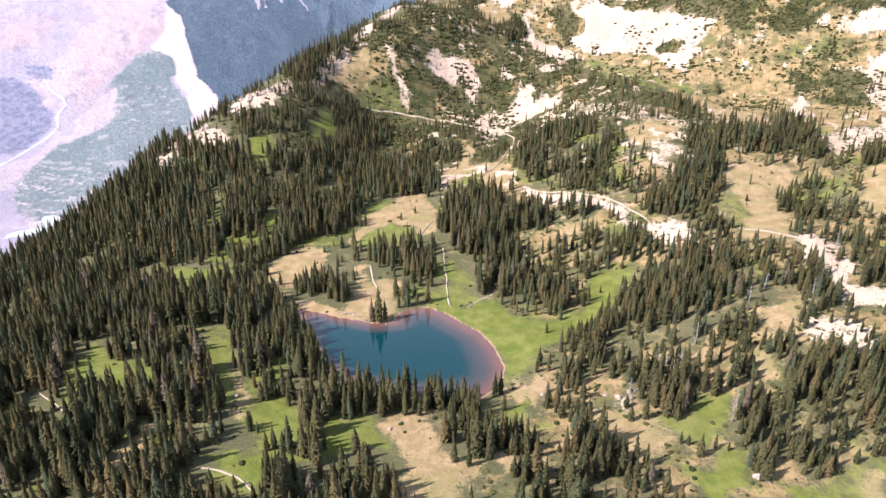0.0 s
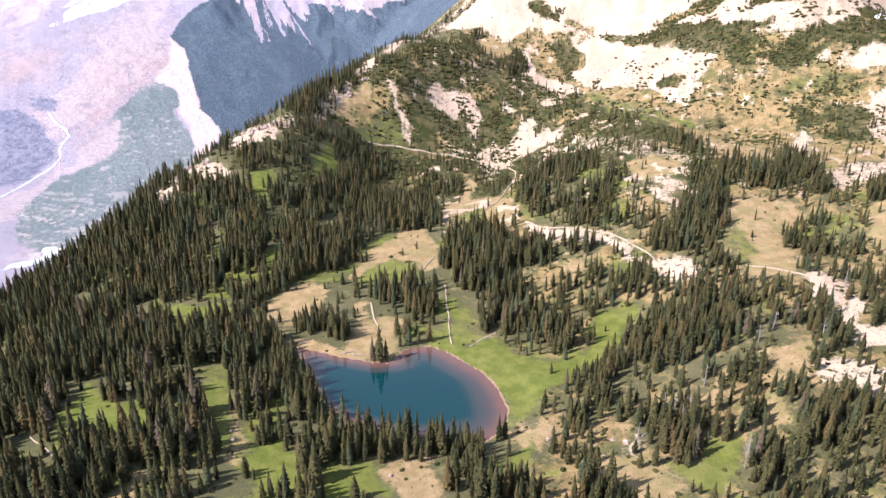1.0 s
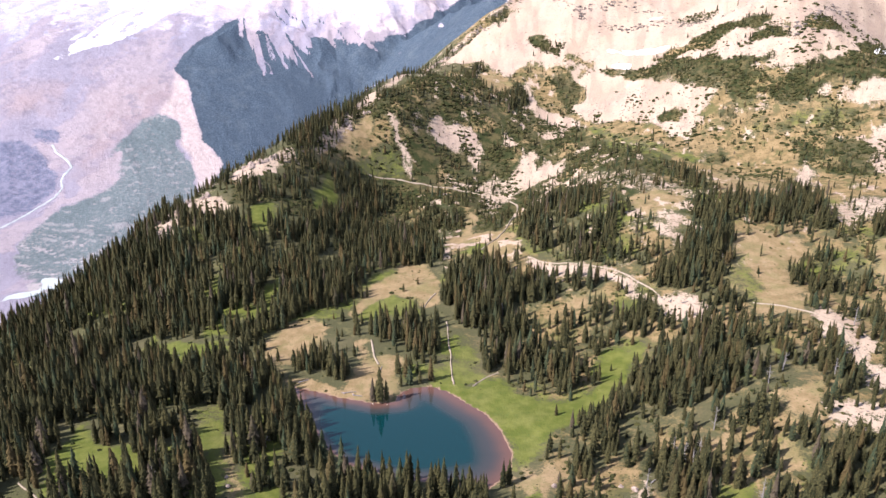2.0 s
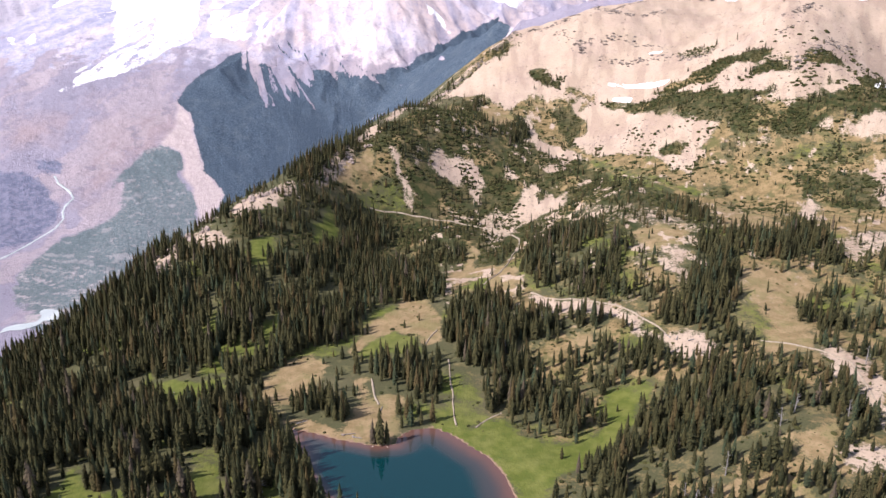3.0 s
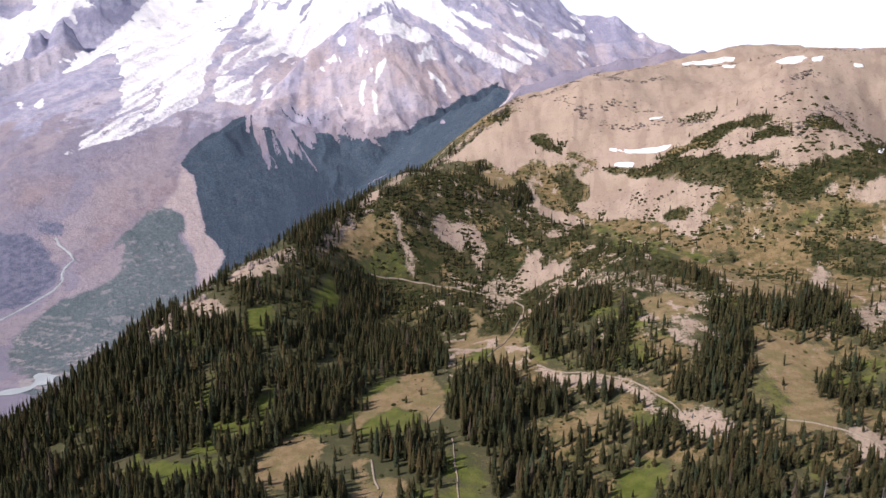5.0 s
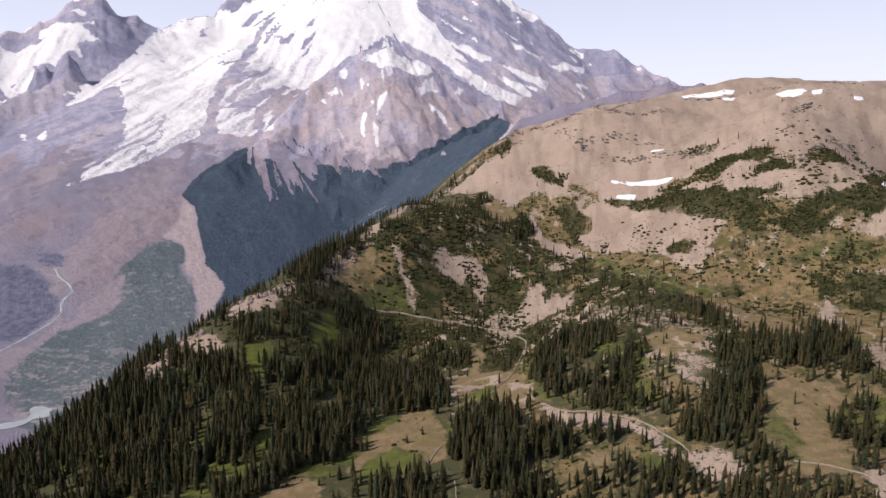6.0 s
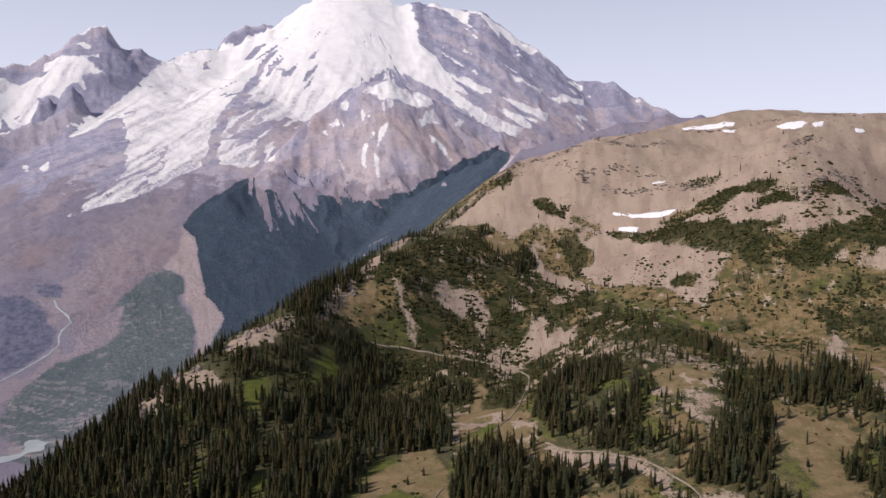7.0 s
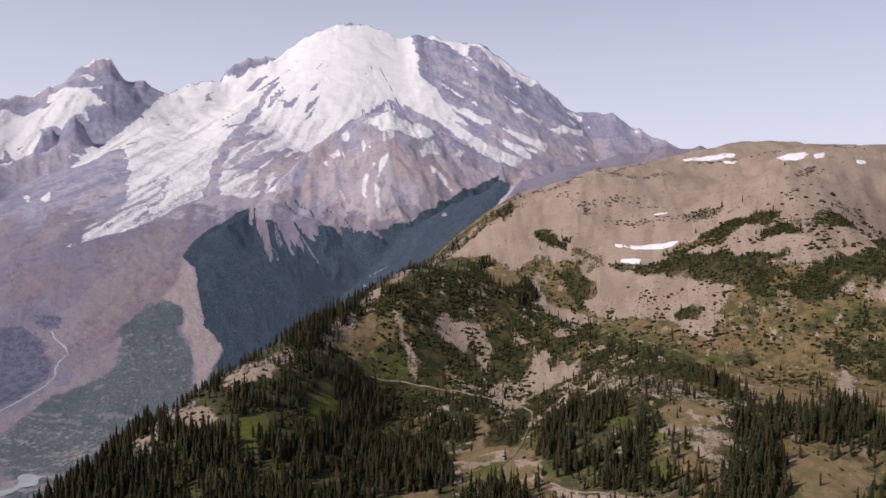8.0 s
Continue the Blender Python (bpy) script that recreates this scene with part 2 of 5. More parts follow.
NET_FAR = [
    (72.2, 79.2, 84.7, 118.2, 63.6, 40.9, 83.8, 149.5, 165.6, 80.3),
    (80.7, 73.5, 72.5, 87.7, 78.3, 79.9, 100.8, 145.0, 215.7, 176.3),
    (85.1, 76.7, 70.5, 75.7, 106.1, 138.3, 150.6, 146.9, 182.2, 228.4),
    (90.2, 93.1, 99.2, 114.8, 139.9, 173.4, 213.3, 190.4, 175.9, 241.6),
    (98.8, 119.9, 143.3, 170.5, 190.9, 164.1, 181.7, 212.9, 197.1, 222.2),
    (110.2, 151.3, 189.4, 217.0, 224.6, 212.6, 205.0, 204.5, 236.0, 262.3),
]
# knolls: centre, height, radius
KNOLLS = [
    (-64.9, 600.7, -6.1, 35.0),
    (-47.9, 646.5, 6.7, 35.0),
    (0.0, 560.0, 12.1, 35.0),
    (137.3, 565.0, 7.2, 35.0),
    (-108.1, 583.8, 4.8, 35.0),
    (80.0, 530.0, -6.6, 35.0),
    (-64.9, 600.7, -3.7, 35.0),
    (370.6, 813.3, 5.9, 35.0),
    (3.6, 669.1, -4.5, 35.0),
    (1.5, 706.5, 5.7, 35.0),
    (0.0, 560.0, 5.5, 50.0),
    (-52.8, 688.0, -4.6, 35.0),
    (123.6, 249.3, 4.2, 35.0),
    (198.1, 347.6, -4.5, 35.0),
    (-47.9, 646.5, 2.7, 35.0),
    (-80.6, 653.5, -3.4, 35.0),
    (218.6, 528.5, -4.6, 35.0),
    (173.9, 1106.4, 4.3, 75.0),
    (79.0, 291.5, -3.5, 35.0),
    (-47.9, 646.5, 2.0, 35.0),
    (3.6, 669.1, -3.2, 35.0),
    (80.0, 530.0, -3.2, 35.0),
]
# the edge above the glacier valley
CREST = [(-520, 40), (-380, 250), (-262, 403), (-224, 450), (-188, 480), (-163, 518), (-112, 588), (-95, 640), (-58, 705), (-35, 780), (-22, 860), (25, 910), (80, 965), (118, 1000), (200, 1075), (300, 1220), (340, 1450), (360, 1800)]
LAKE = [(-67, 277), (-57, 274), (-46, 269), (-36, 266), (-29, 264), (-22, 265), (-21, 271), (-16, 276), (-7, 278), (0, 274), (8, 265), (16, 256), (21, 245), (24, 230), (22, 219), (14, 210), (-1, 212), (-18, 216), (-36, 223), (-46, 234), (-53, 247), (-60, 263)]
VALLEY = [(0, -560), (1500, -500), (1900, -445), (2500, -360), (2950, -265), (3300, -80), (3600, 110), (4300, 350), (6000, 400)]
SKYLINE = [(-1608, 4042, 737), (-1553, 4085, 768), (-1479, 4133, 811), (-1387, 4176, 840), (-1306, 4212, 843), (-1187, 4268, 912), (-1064, 4321, 981), (-970, 4394, 1060), (-875, 4414, 1132), (-791, 4430, 1183), (-729, 4441, 1208), (-671, 4450, 1220), (-602, 4460, 1226), (-533, 4468, 1221), (-478, 4475, 1210), (-415, 4481, 1191), (-359, 4486, 1171), (-271, 4492, 1148), (-176, 4497, 1177), (29, 4500, 1136), (206, 4495, 1114), (383, 4484, 987), (559, 4465, 886), (681, 4448, 790), (750, 4437, 708), (835, 4422, 679), (1002, 4387, 671), (1167, 4346, 577), (1389, 4280, 463), (1960, 4051, 335)]
HORN = [(-2408, 3563, 635), (-2287, 3642, 669), (-2223, 3681, 680), (-2140, 3730, 707), (-2100, 3752, 748), (-2038, 3786, 768), (-1995, 3809, 796), (-1984, 3815, 835), (-1957, 3829, 859), (-1916, 3850, 871), (-1903, 3856, 893), (-1870, 3872, 905), (-1831, 3891, 903), (-1808, 3902, 832), (-1747, 3929, 797), (-1679, 3959, 796), (-1629, 3979, 765), (-1584, 3998, 743), (-1529, 4019, 736)]
CRAG = [(-1354, 4323, 864), (-1334, 4329, 929), (-1292, 4342, 975), (-1212, 4365, 1007), (-1115, 4391, 1025), (-1060, 4404, 1014)]
GLACIER = [(-978, 4239, 877), (-1153, 4018, 667), (-1320, 3755, 472), (-1407, 3476, 284), (-1447, 3132, 110), (-1463, 2710, -36)]
NEVE = [(-1489, 4066, 734), (-1587, 3867, 603), (-1584, 3673, 465), (-1548, 3503, 318)]
FACE = [(-2084, 2996, 268), (-2002, 3171, 311), (-1914, 3283, 366), (-1815, 3395, 429), (-1720, 3445, 406), (-1598, 3448, 381), (-1495, 3330, 247)]
SPUR = [(-786, 3154, 198), (-617, 3344, 398), (-487, 3466, 518), (-391, 3478, 563), (-287, 3488, 608), (-144, 3497, 546), (22, 3500, 464), (161, 3496, 367), (327, 3485, 284), (572, 3453, 256), (833, 3399, 227)]
BUTTRESS = [(-766, 3024, 160), (-468, 3317, 278), (-294, 3287, 199), (-225, 3042, 51)]
WOODED = [(-1013, 2717, -72), (-893, 2843, 54), (-778, 3021, 144), (-548, 2949, 50), (-363, 2978, 18), (-168, 2895, 29), (16, 2700, 129), (186, 2543, 220), (270, 2485, 201), (500, 2449, 132)]
TOWERS = [(-1955, 3328, 345), (-1951, 3377, 420), (-1929, 3389, 469), (-1896, 3408, 481), (-1877, 3419, 450), (-1847, 3435, 467), (-1831, 3443, 538), (-1809, 3455, 559), (-1776, 3472, 520), (-1765, 3478, 455), (-1709, 3461, 404)]
PLATEAU = [(179, 1741, 216), (279, 1728, 241), (407, 1702, 270), (504, 1676, 288), (575, 1653, 284), (642, 1628, 273), (747, 1582, 249), (929, 1483, 227)]
RIDGES = [(SKYLINE, 1.15, 11), (HORN, 1.3, 15), (CRAG, 1.5, 9), (GLACIER, 0.55, 3), (NEVE, 0.5, 3), (SPUR, 0.95, 16), (BUTTRESS, 0.9, 12), (WOODED, 0.8, 9), (TOWERS, 2.4, 13), (FACE, 0.95, 12), (PLATEAU, 1.3, 3)]
ICE_FIELD = [(-1041, 4325), (-985, 4351), (-874, 4405), (-671, 4446), (-481, 4470), (-358, 4472), (-254, 4488), (-207, 4483), (-198, 4417), (-217, 4319), (-189, 4210), (-104, 4134), (-6, 4084), (120, 3968), (243, 3914), (412, 3889), (443, 3884), (330, 3829), (201, 3472), (127, 3491), (25, 3940), (-69, 3989), (-182, 4034), (-296, 4070), (-387, 4002), (-415, 3441), (-490, 3428), (-556, 3381), (-614, 3327), (-775, 3711), (-841, 3672), (-1211, 3680), (-1551, 3426), (-1560, 3467), (-1600, 3389), (-1639, 3304), (-1670, 3235), (-1683, 3288), (-1641, 3421), (-1619, 3523), (-1594, 3668), (-1594, 3813), (-1572, 4031), (-1466, 4143), (-1260, 4170), (-1184, 4260)]
ICE_TONGUE = [(-1566, 3444), (-1230, 3696), (-1194, 3520), (-1232, 3442), (-1255, 3356), (-1314, 3266), (-1360, 3185), (-1447, 3044), (-1519, 2944), (-1576, 2896), (-1543, 2948), (-1495, 3044), (-1488, 3138), (-1498, 3244), (-1534, 3387)]
ICE_LEFT = [(-2301, 3566), (-2142, 3689), (-2085, 3720), (-2038, 3746), (-1916, 3712), (-1827, 3678), (-1782, 3641), (-1837, 3605), (-1889, 3566), (-1862, 3385), (-1976, 3462), (-2003, 3434), (-2087, 3435), (-2207, 3407)]
RIVER = [(-1240, 2192), (-1211, 2157), (-1168, 2128), (-1138, 2097), (-1146, 2055), (-1144, 2034), (-1128, 2007), (-1130, 1961), (-1142, 1927), (-1156, 1877), (-1172, 1821), (-1186, 1785), (-1232, 1700)]
POND = [(-995, 1434), (-987, 1480), (-947, 1497), (-960, 1551), (-958, 1582), (-920, 1562), (-903, 1519), (-934, 1507), (-941, 1476), (-971, 1454)]
LEDGE_A = [(96, 948), (148, 951), (240, 1029), (321, 1037), (425, 988), (476, 892)]
LEDGE_B = [(160, 865), (181, 842), (197, 828), (247, 809), (285, 765)]
LEDGE_C = [(79, 963), (58, 924), (22, 891), (-2, 864)]
LEDGE_D = [(331, 754), (354, 769), (379, 784)]
LEDGE_E = [(219, 1080), (211, 944), (238, 935), (279, 955)]
LEDGE_F = [(138, 917), (152, 879), (170, 849)]
LEDGE_G = [(159, 879), (196, 880), (223, 866), (256, 836)]
LEDGE_J = [(50, 904), (70, 941), (88, 970)]
LEDGE_K = [(322, 736), (342, 743), (353, 753)]
LEDGE_L = [(313, 662), (356, 696), (380, 720)]
LEDGES = [LEDGE_A, LEDGE_B, LEDGE_C, LEDGE_D, LEDGE_E, LEDGE_F, LEDGE_G, LEDGE_J, LEDGE_K, LEDGE_L]
COVERS, TRAILS, STREAKS = [], [], []


def cover(kind, *outline, share=1.0):
    """What grows or lies on a stretch of the shelf; later stretches lie over earlier ones."""
    COVERS.append((kind, share, outline))


def trail(wide, *line):
    TRAILS.append((wide, line))


def streak(kind, wide, *line):
    STREAKS.append((kind, wide, line))


cover("scree", (93, 810), (128, 792), (181, 758), (238, 675), (289, 619), (333, 614), (461, 706), (509, 794), (430, 806), (392, 1017), (40, 900), (-8, 847), (43, 824), (66, 786))
cover("brush", (-131, 560), (-98, 645), (-51, 696), (-19, 723), (5, 808), (37, 829), (49, 807), (82, 763), (88, 715), (114, 699), (136, 643), (154, 613), (176, 548), (185, 501), (183, 441), (173, 409), (148, 411), (130, 428), (103, 428), (70, 427), (58, 529), (39, 463), (2, 515), (-23, 525), (-65, 522), (-113, 476))
cover("brush", (-148, 466), (-157, 525), (-133, 529), (-102, 543), (-86, 554), (-65, 522), (-103, 463))
cover("grove", (-131, 533), (-118, 565), (-99, 585), (-74, 604), (-69, 599), (-93, 567), (-102, 546), (-104, 511), (-117, 495), (-126, 509), share=0.9)
cover("grove", (-92, 561), (-91, 609), (-82, 613), (-73, 596), (-54, 589), (-39, 575), (-47, 559), (-62, 534), (-78, 524), (-88, 535), share=0.95)
cover("grove", (-74, 625), (-72, 639), (-57, 640), (-52, 633), (-57, 626), (-66, 622), share=0.75)
cover("grove", (-23, 677), (-29, 690), (-7, 697), (20, 713), (49, 724), (61, 721), (43, 706), (20, 700), (-2, 689), share=0.8)
cover("grove", (60, 716), (66, 757), (82, 766), (87, 730), (79, 709), (62, 705), share=0.95)
cover("grove", (23, 791), (37, 820), (48, 802), (41, 783), (28, 769), share=0.9)
cover("grove", (-173, 497), (-156, 511), (-157, 491), share=0.95)
cover("grove", (-184, 462), (-177, 475), (-170, 465), (-183, 458), share=0.6)
cover("grove", (-41, 541), (-25, 560), (2, 547), (15, 527), (6, 513), (-19, 524), (-36, 523), share=0.7)
cover("grove", (-115, 572), (-95, 622), (-79, 656), (-55, 676), (-27, 706), (-34, 690), (-59, 660), (-79, 650), (-91, 626), (-104, 587), share=0.5)
cover("grove", (-48, 644), (-28, 667), (-25, 652), (-37, 635), share=0.5)
cover("grove", (169, 541), (179, 509), (173, 435), (180, 425), (169, 432), (163, 464), (166, 519), share=0.7)
cover("grove", (93, 704), (112, 690), (135, 640), (148, 592), (168, 536), (163, 534), (140, 578), (126, 644), (102, 690), share=0.16)
cover("grove", (-146, 481), (-146, 503), (-130, 519), (-122, 505), (-122, 485), (-134, 470), share=0.5)
cover("grove", (-210, 445), (-182, 458), (-144, 450), (-131, 443), (-94, 458), (-84, 525), (-64, 532), (-37, 527), (-15, 509), (2, 414), (5, 406), (-15, 404), (-34, 417), (-46, 397), (-48, 378), (-57, 348), (-70, 352), (-82, 333), (-101, 325), (-134, 329), (-161, 333), (-170, 320), (-180, 293), (-191, 257), (-194, 247), share=0.9)
cover("grove", (-222, 283), (-191, 286), (-162, 306), (-136, 311), (-104, 299), (-85, 298), (-72, 275), (-60, 255), (-47, 219), (-38, 212), (-36, 194), (-42, 188), (-38, 166), (-29, 174), (-15, 158), (-7, 143), (-136, 148), share=0.95)
cover("grove", (-41, 216), (-30, 213), (-17, 214), (-5, 210), (3, 201), (13, 206), (20, 214), (22, 210), (13, 203), (7, 188), (-1, 179), (-3, 194), (-16, 195), (-28, 193), (-35, 188), share=0.95)
cover("grove", (7, 183), (14, 189), (21, 180), (32, 179), (38, 176), (50, 178), (57, 167), (63, 164), (63, 164), (52, 154), (36, 159), (30, 161), (20, 161), (11, 167), (6, 175), share=0.85)
cover("grove", (12, 148), (34, 152), (59, 155), (75, 153), (74, 144), (12, 143), share=0.75)
cover("grove", (-1, 370), (5, 388), (22, 399), (38, 383), (53, 370), (67, 360), (85, 357), (90, 355), (78, 349), (63, 351), (54, 348), (37, 350), (31, 333), (36, 324), (41, 314), (39, 315), (25, 317), (13, 320), (5, 335), (2, 354), share=0.92)
cover("grove", (7, 303), (18, 309), (32, 302), (43, 310), (58, 315), (62, 303), (56, 284), (63, 282), (56, 282), (52, 270), (37, 274), (26, 280), (26, 293), (12, 288), (6, 296), share=0.72)
cover("grove", (74, 329), (87, 339), (99, 338), (102, 326), (98, 320), (88, 310), (76, 304), (67, 299), (61, 307), (65, 308), (70, 321), share=0.72)
cover("grove", (-41, 322), (-28, 335), (-13, 340), (-1, 325), (-3, 320), (-4, 306), (-12, 295), (-18, 301), (-23, 306), (-35, 315), (-42, 322), share=0.92)
cover("grove", (-67, 291), (-62, 306), (-49, 296), (-41, 281), (-42, 279), (-51, 284), (-59, 289), (-66, 289), share=0.8)
cover("grove", (-62, 325), (-53, 325), (-44, 318), (-47, 319), share=0.7)
cover("grove", (-22, 286), (-12, 291), (-4, 284), (-6, 285), (-14, 274), (-22, 285), share=0.55)
cover("grove", (53, 462), (80, 547), (98, 527), (103, 455), (114, 428), (110, 418), (99, 394), (89, 375), (70, 379), (53, 395), (46, 411), (46, 428), share=0.85)
cover("grove", (88, 374), (96, 381), (109, 383), (118, 368), (115, 364), (102, 362), (91, 372), share=0.65)
cover("grove", (120, 355), (140, 405), (160, 435), (167, 413), (163, 380), (153, 356), (145, 336), (127, 315), (129, 329), (120, 340), (106, 342), (102, 349), (112, 358), share=0.85)
cover("grove", (161, 446), (183, 440), (204, 456), (228, 452), (233, 431), (221, 394), (229, 387), (230, 378), (219, 377), (217, 393), (213, 407), (193, 399), (188, 411), (175, 414), (164, 435), share=0.85)
cover("grove", (190, 362), (207, 379), (220, 374), (225, 359), (223, 349), (212, 342), (205, 315), (205, 312), (198, 324), (189, 329), (180, 343), (179, 349), share=0.65)
cover("grove", (236, 387), (260, 397), (272, 390), (261, 368), (240, 374), share=0.85)
cover("grove", (130, 299), (140, 308), (143, 302), (148, 299), (132, 291), share=0.7)
cover("grove", (175, 271), (183, 276), (209, 282), (196, 258), (179, 260), share=0.6)
cover("grove", (34, 227), (44, 233), (52, 247), (64, 250), (74, 262), (82, 276), (96, 290), (111, 301), (120, 297), (127, 288), (143, 295), (147, 282), (157, 277), (163, 268), (162, 253), (159, 248), (148, 248), (143, 254), (136, 252), (124, 240), (115, 231), (106, 230), (96, 238), (86, 229), (78, 236), (69, 225), (61, 211), (57, 220), (46, 221), (38, 222), (34, 228), share=0.85)
cover("grove", (22, 214), (24, 217), (34, 227), (36, 225), (29, 217), share=0.5)
cover("grove", (67, 213), (76, 219), (84, 210), (91, 206), (86, 196), (89, 192), (82, 188), (76, 191), (69, 194), (64, 204), share=0.9)
cover("grove", (88, 203), (101, 208), (114, 217), (130, 227), (130, 217), (116, 203), (102, 202), (92, 201), share=0.75)
cover("grove", (122, 206), (132, 220), (137, 214), (150, 216), (174, 223), (152, 180), (135, 174), (130, 179), (117, 175), (112, 166), (106, 166), (111, 175), (109, 180), (98, 176), (95, 182), (100, 190), (110, 192), (119, 199), share=0.85)
cover("grove", (93, 185), (103, 192), (113, 189), (113, 182), (101, 171), (95, 176), (90, 178), share=0.85)
cover("grove", (108, 174), (119, 178), (124, 171), (120, 166), (109, 162), (107, 168), share=0.8)
cover("grove", (73, 175), (81, 177), (89, 174), (86, 176), (74, 174), share=0.65)
cover("grove", (64, 155), (75, 157), (78, 155), (66, 152), share=0.5)
cover("grove", (-340, 300), (-262, 396), (-222, 444), (-190, 468), (-150, 470), (-170, 400), (-215, 330), (-300, 250), share=0.92)
cover("green", (-137, 203), (-144, 220), (-139, 228), (-137, 236), (-128, 227), (-121, 227), (-115, 233), (-108, 215), (-111, 205), (-115, 201), (-127, 204), (-131, 197))
cover("green", (-97, 243), (-91, 252), (-85, 250), (-80, 229), (-80, 218), (-76, 206), (-80, 202), (-87, 216), (-94, 233))
cover("green", (-81, 213), (-73, 210), (-65, 203), (-57, 202), (-53, 201), (-47, 184), (-51, 178), (-57, 181), (-63, 190), (-73, 199))
cover("dry", (-81, 216), (-82, 229), (-77, 213), (-68, 200), (-70, 198), (-75, 202))
cover("green", (-45, 188), (-39, 193), (-35, 190), (-28, 195), (-18, 193), (-18, 172), (-24, 176), (-33, 180), (-40, 177))
cover("dry", (-20, 190), (-13, 196), (-1, 193), (-3, 179), (8, 170), (6, 153), (-1, 146), (-9, 151), (-15, 169))
cover("dry", (-106, 190), (-97, 196), (-92, 187), (-96, 177), (-101, 179))
cover("green", (-78, 172), (-70, 177), (-60, 176), (-53, 166), (-52, 157), (-59, 159), (-70, 163))
cover("dry", (-105, 174), (-100, 177), (-92, 175), (-92, 163), (-98, 164))
cover("green", (-121, 157), (-123, 165), (-117, 160), (-114, 149))
cover("green", (-155, 342), (-133, 324), (-113, 326), (-103, 298), (-118, 292), (-132, 300), (-149, 320))
cover("green", (-138, 374), (-137, 394), (-130, 390), (-126, 366), (-133, 365))
cover("green", (-105, 373), (-96, 389), (-88, 372), (-96, 359))
cover("green", (-47, 372), (-41, 401), (-33, 409), (-32, 388), (-41, 365))
cover("green", (-138, 219), (-146, 242), (-143, 247), (-132, 223))
cover("green", (-81, 249), (-76, 259), (-70, 244), (-74, 236))
cover("dry", (-91, 322), (-80, 340), (-69, 346), (-61, 333), (-62, 310), (-71, 299), (-81, 292))
cover("dry", (-48, 345), (-44, 378), (-29, 407), (-8, 409), (-3, 383), (-4, 355), (-16, 343), (-37, 338))
cover("green", (-44, 348), (-30, 364), (-14, 361), (-16, 341), (-37, 337))
cover("dry", (-75, 291), (-64, 282), (-47, 277), (-39, 297), (-47, 319), (-41, 320), (-37, 300), (-23, 301), (-24, 273), (-29, 262), (-45, 265), (-60, 266), (-66, 271))
cover("green", (-10, 278), (2, 291), (12, 284), (25, 285), (29, 269), (49, 265), (60, 276), (75, 300), (90, 305), (94, 300), (83, 279), (66, 259), (49, 242), (39, 234), (31, 224), (24, 216), (22, 238), (13, 255), (1, 267))
cover("dry", (-2, 496), (19, 497), (44, 444), (44, 398), (36, 394), (19, 406), (6, 413))
cover("green", (8, 422), (18, 450), (28, 433), (23, 407))
cover("dry", (61, 347), (75, 350), (77, 335), (66, 331))
cover("dry", (32, 345), (43, 349), (43, 335), (34, 332))
cover("scree", (49, 395), (73, 378), (91, 370), (102, 357), (103, 339), (97, 342), (85, 358), (51, 378), share=0.8)
cover("scree", (102, 338), (119, 337), (130, 327), (121, 303), (114, 309), (104, 322), share=0.75)
cover("dry", (161, 383), (180, 392), (199, 389), (204, 384), (186, 359), (175, 341), (175, 324), (159, 303), (142, 312), (143, 333))
cover("green", (155, 365), (163, 369), (162, 354), (154, 322), (143, 319), (143, 330), share=0.5)
cover("scree", (169, 310), (179, 309), (185, 289), (176, 271), (172, 255), (181, 251), (177, 236), (160, 244), (166, 272), (164, 290), share=0.75)
cover("dry", (126, 245), (139, 249), (145, 244), (131, 227), (123, 228))
cover("scree", (138, 232), (155, 240), (163, 225), (153, 212), (136, 220), share=0.62)
cover("dry", (113, 215), (127, 220), (122, 205), (110, 200))
cover("scree", (54, 198), (67, 211), (69, 207), (62, 190), (55, 191), share=0.62)
cover("dry", (49, 199), (61, 193), (72, 186), (74, 173), (67, 169), (53, 178))
cover("green", (83, 176), (96, 174), (90, 156), (77, 147), (73, 153))
cover("green", (101, 157), (123, 164), (145, 168), (129, 143), (93, 142))
cover("dry", (108, 155), (125, 161), (139, 162), (132, 152), (113, 148))
cover("dry", (92, 233), (102, 231), (99, 217), (94, 220))
cover("dry", (23, 213), (35, 219), (38, 207), (32, 196), (20, 193))
cover("green", (15, 188), (21, 200), (30, 203), (26, 188), (20, 184))
cover("green", (74, 187), (92, 199), (100, 200), (90, 184), (77, 180))
cover("dry", (228, 369), (250, 378), (264, 374), (232, 320), (216, 326), (224, 349))
cover("scree", (236, 427), (255, 431), (289, 449), (308, 451), (283, 408), (244, 409), (232, 398), share=0.62)
cover("dry", (117, 449), (142, 460), (159, 460), (142, 419), (120, 417))
cover("scree", (128, 416), (139, 427), (143, 416), (130, 377), (123, 376), share=0.62)
cover("dry", (11, 175), (21, 178), (31, 172), (20, 164))
cover("green", (-78, 592), (-75, 611), (-52, 626), (-36, 623), (-30, 607), (-45, 599), (-68, 592), share=0.5)
cover("sward", (-104, 582), (-86, 629), (-53, 650), (-49, 631), (-51, 625), (-75, 610), (-91, 588))
cover("dry", (-96, 600), (-87, 631), (-72, 647), (-66, 630), (-76, 619), (-88, 603))
cover("scree", (-52, 650), (-47, 650), (-43, 637), (-38, 629), (-33, 619), (-29, 605), (-31, 605), (-35, 617), (-42, 627), (-48, 636))
cover("scree", (-17, 652), (-7, 677), (1, 671), (14, 676), (30, 673), (34, 638), (27, 651), (16, 655), (9, 640), (1, 645), (-12, 644), share=0.85)
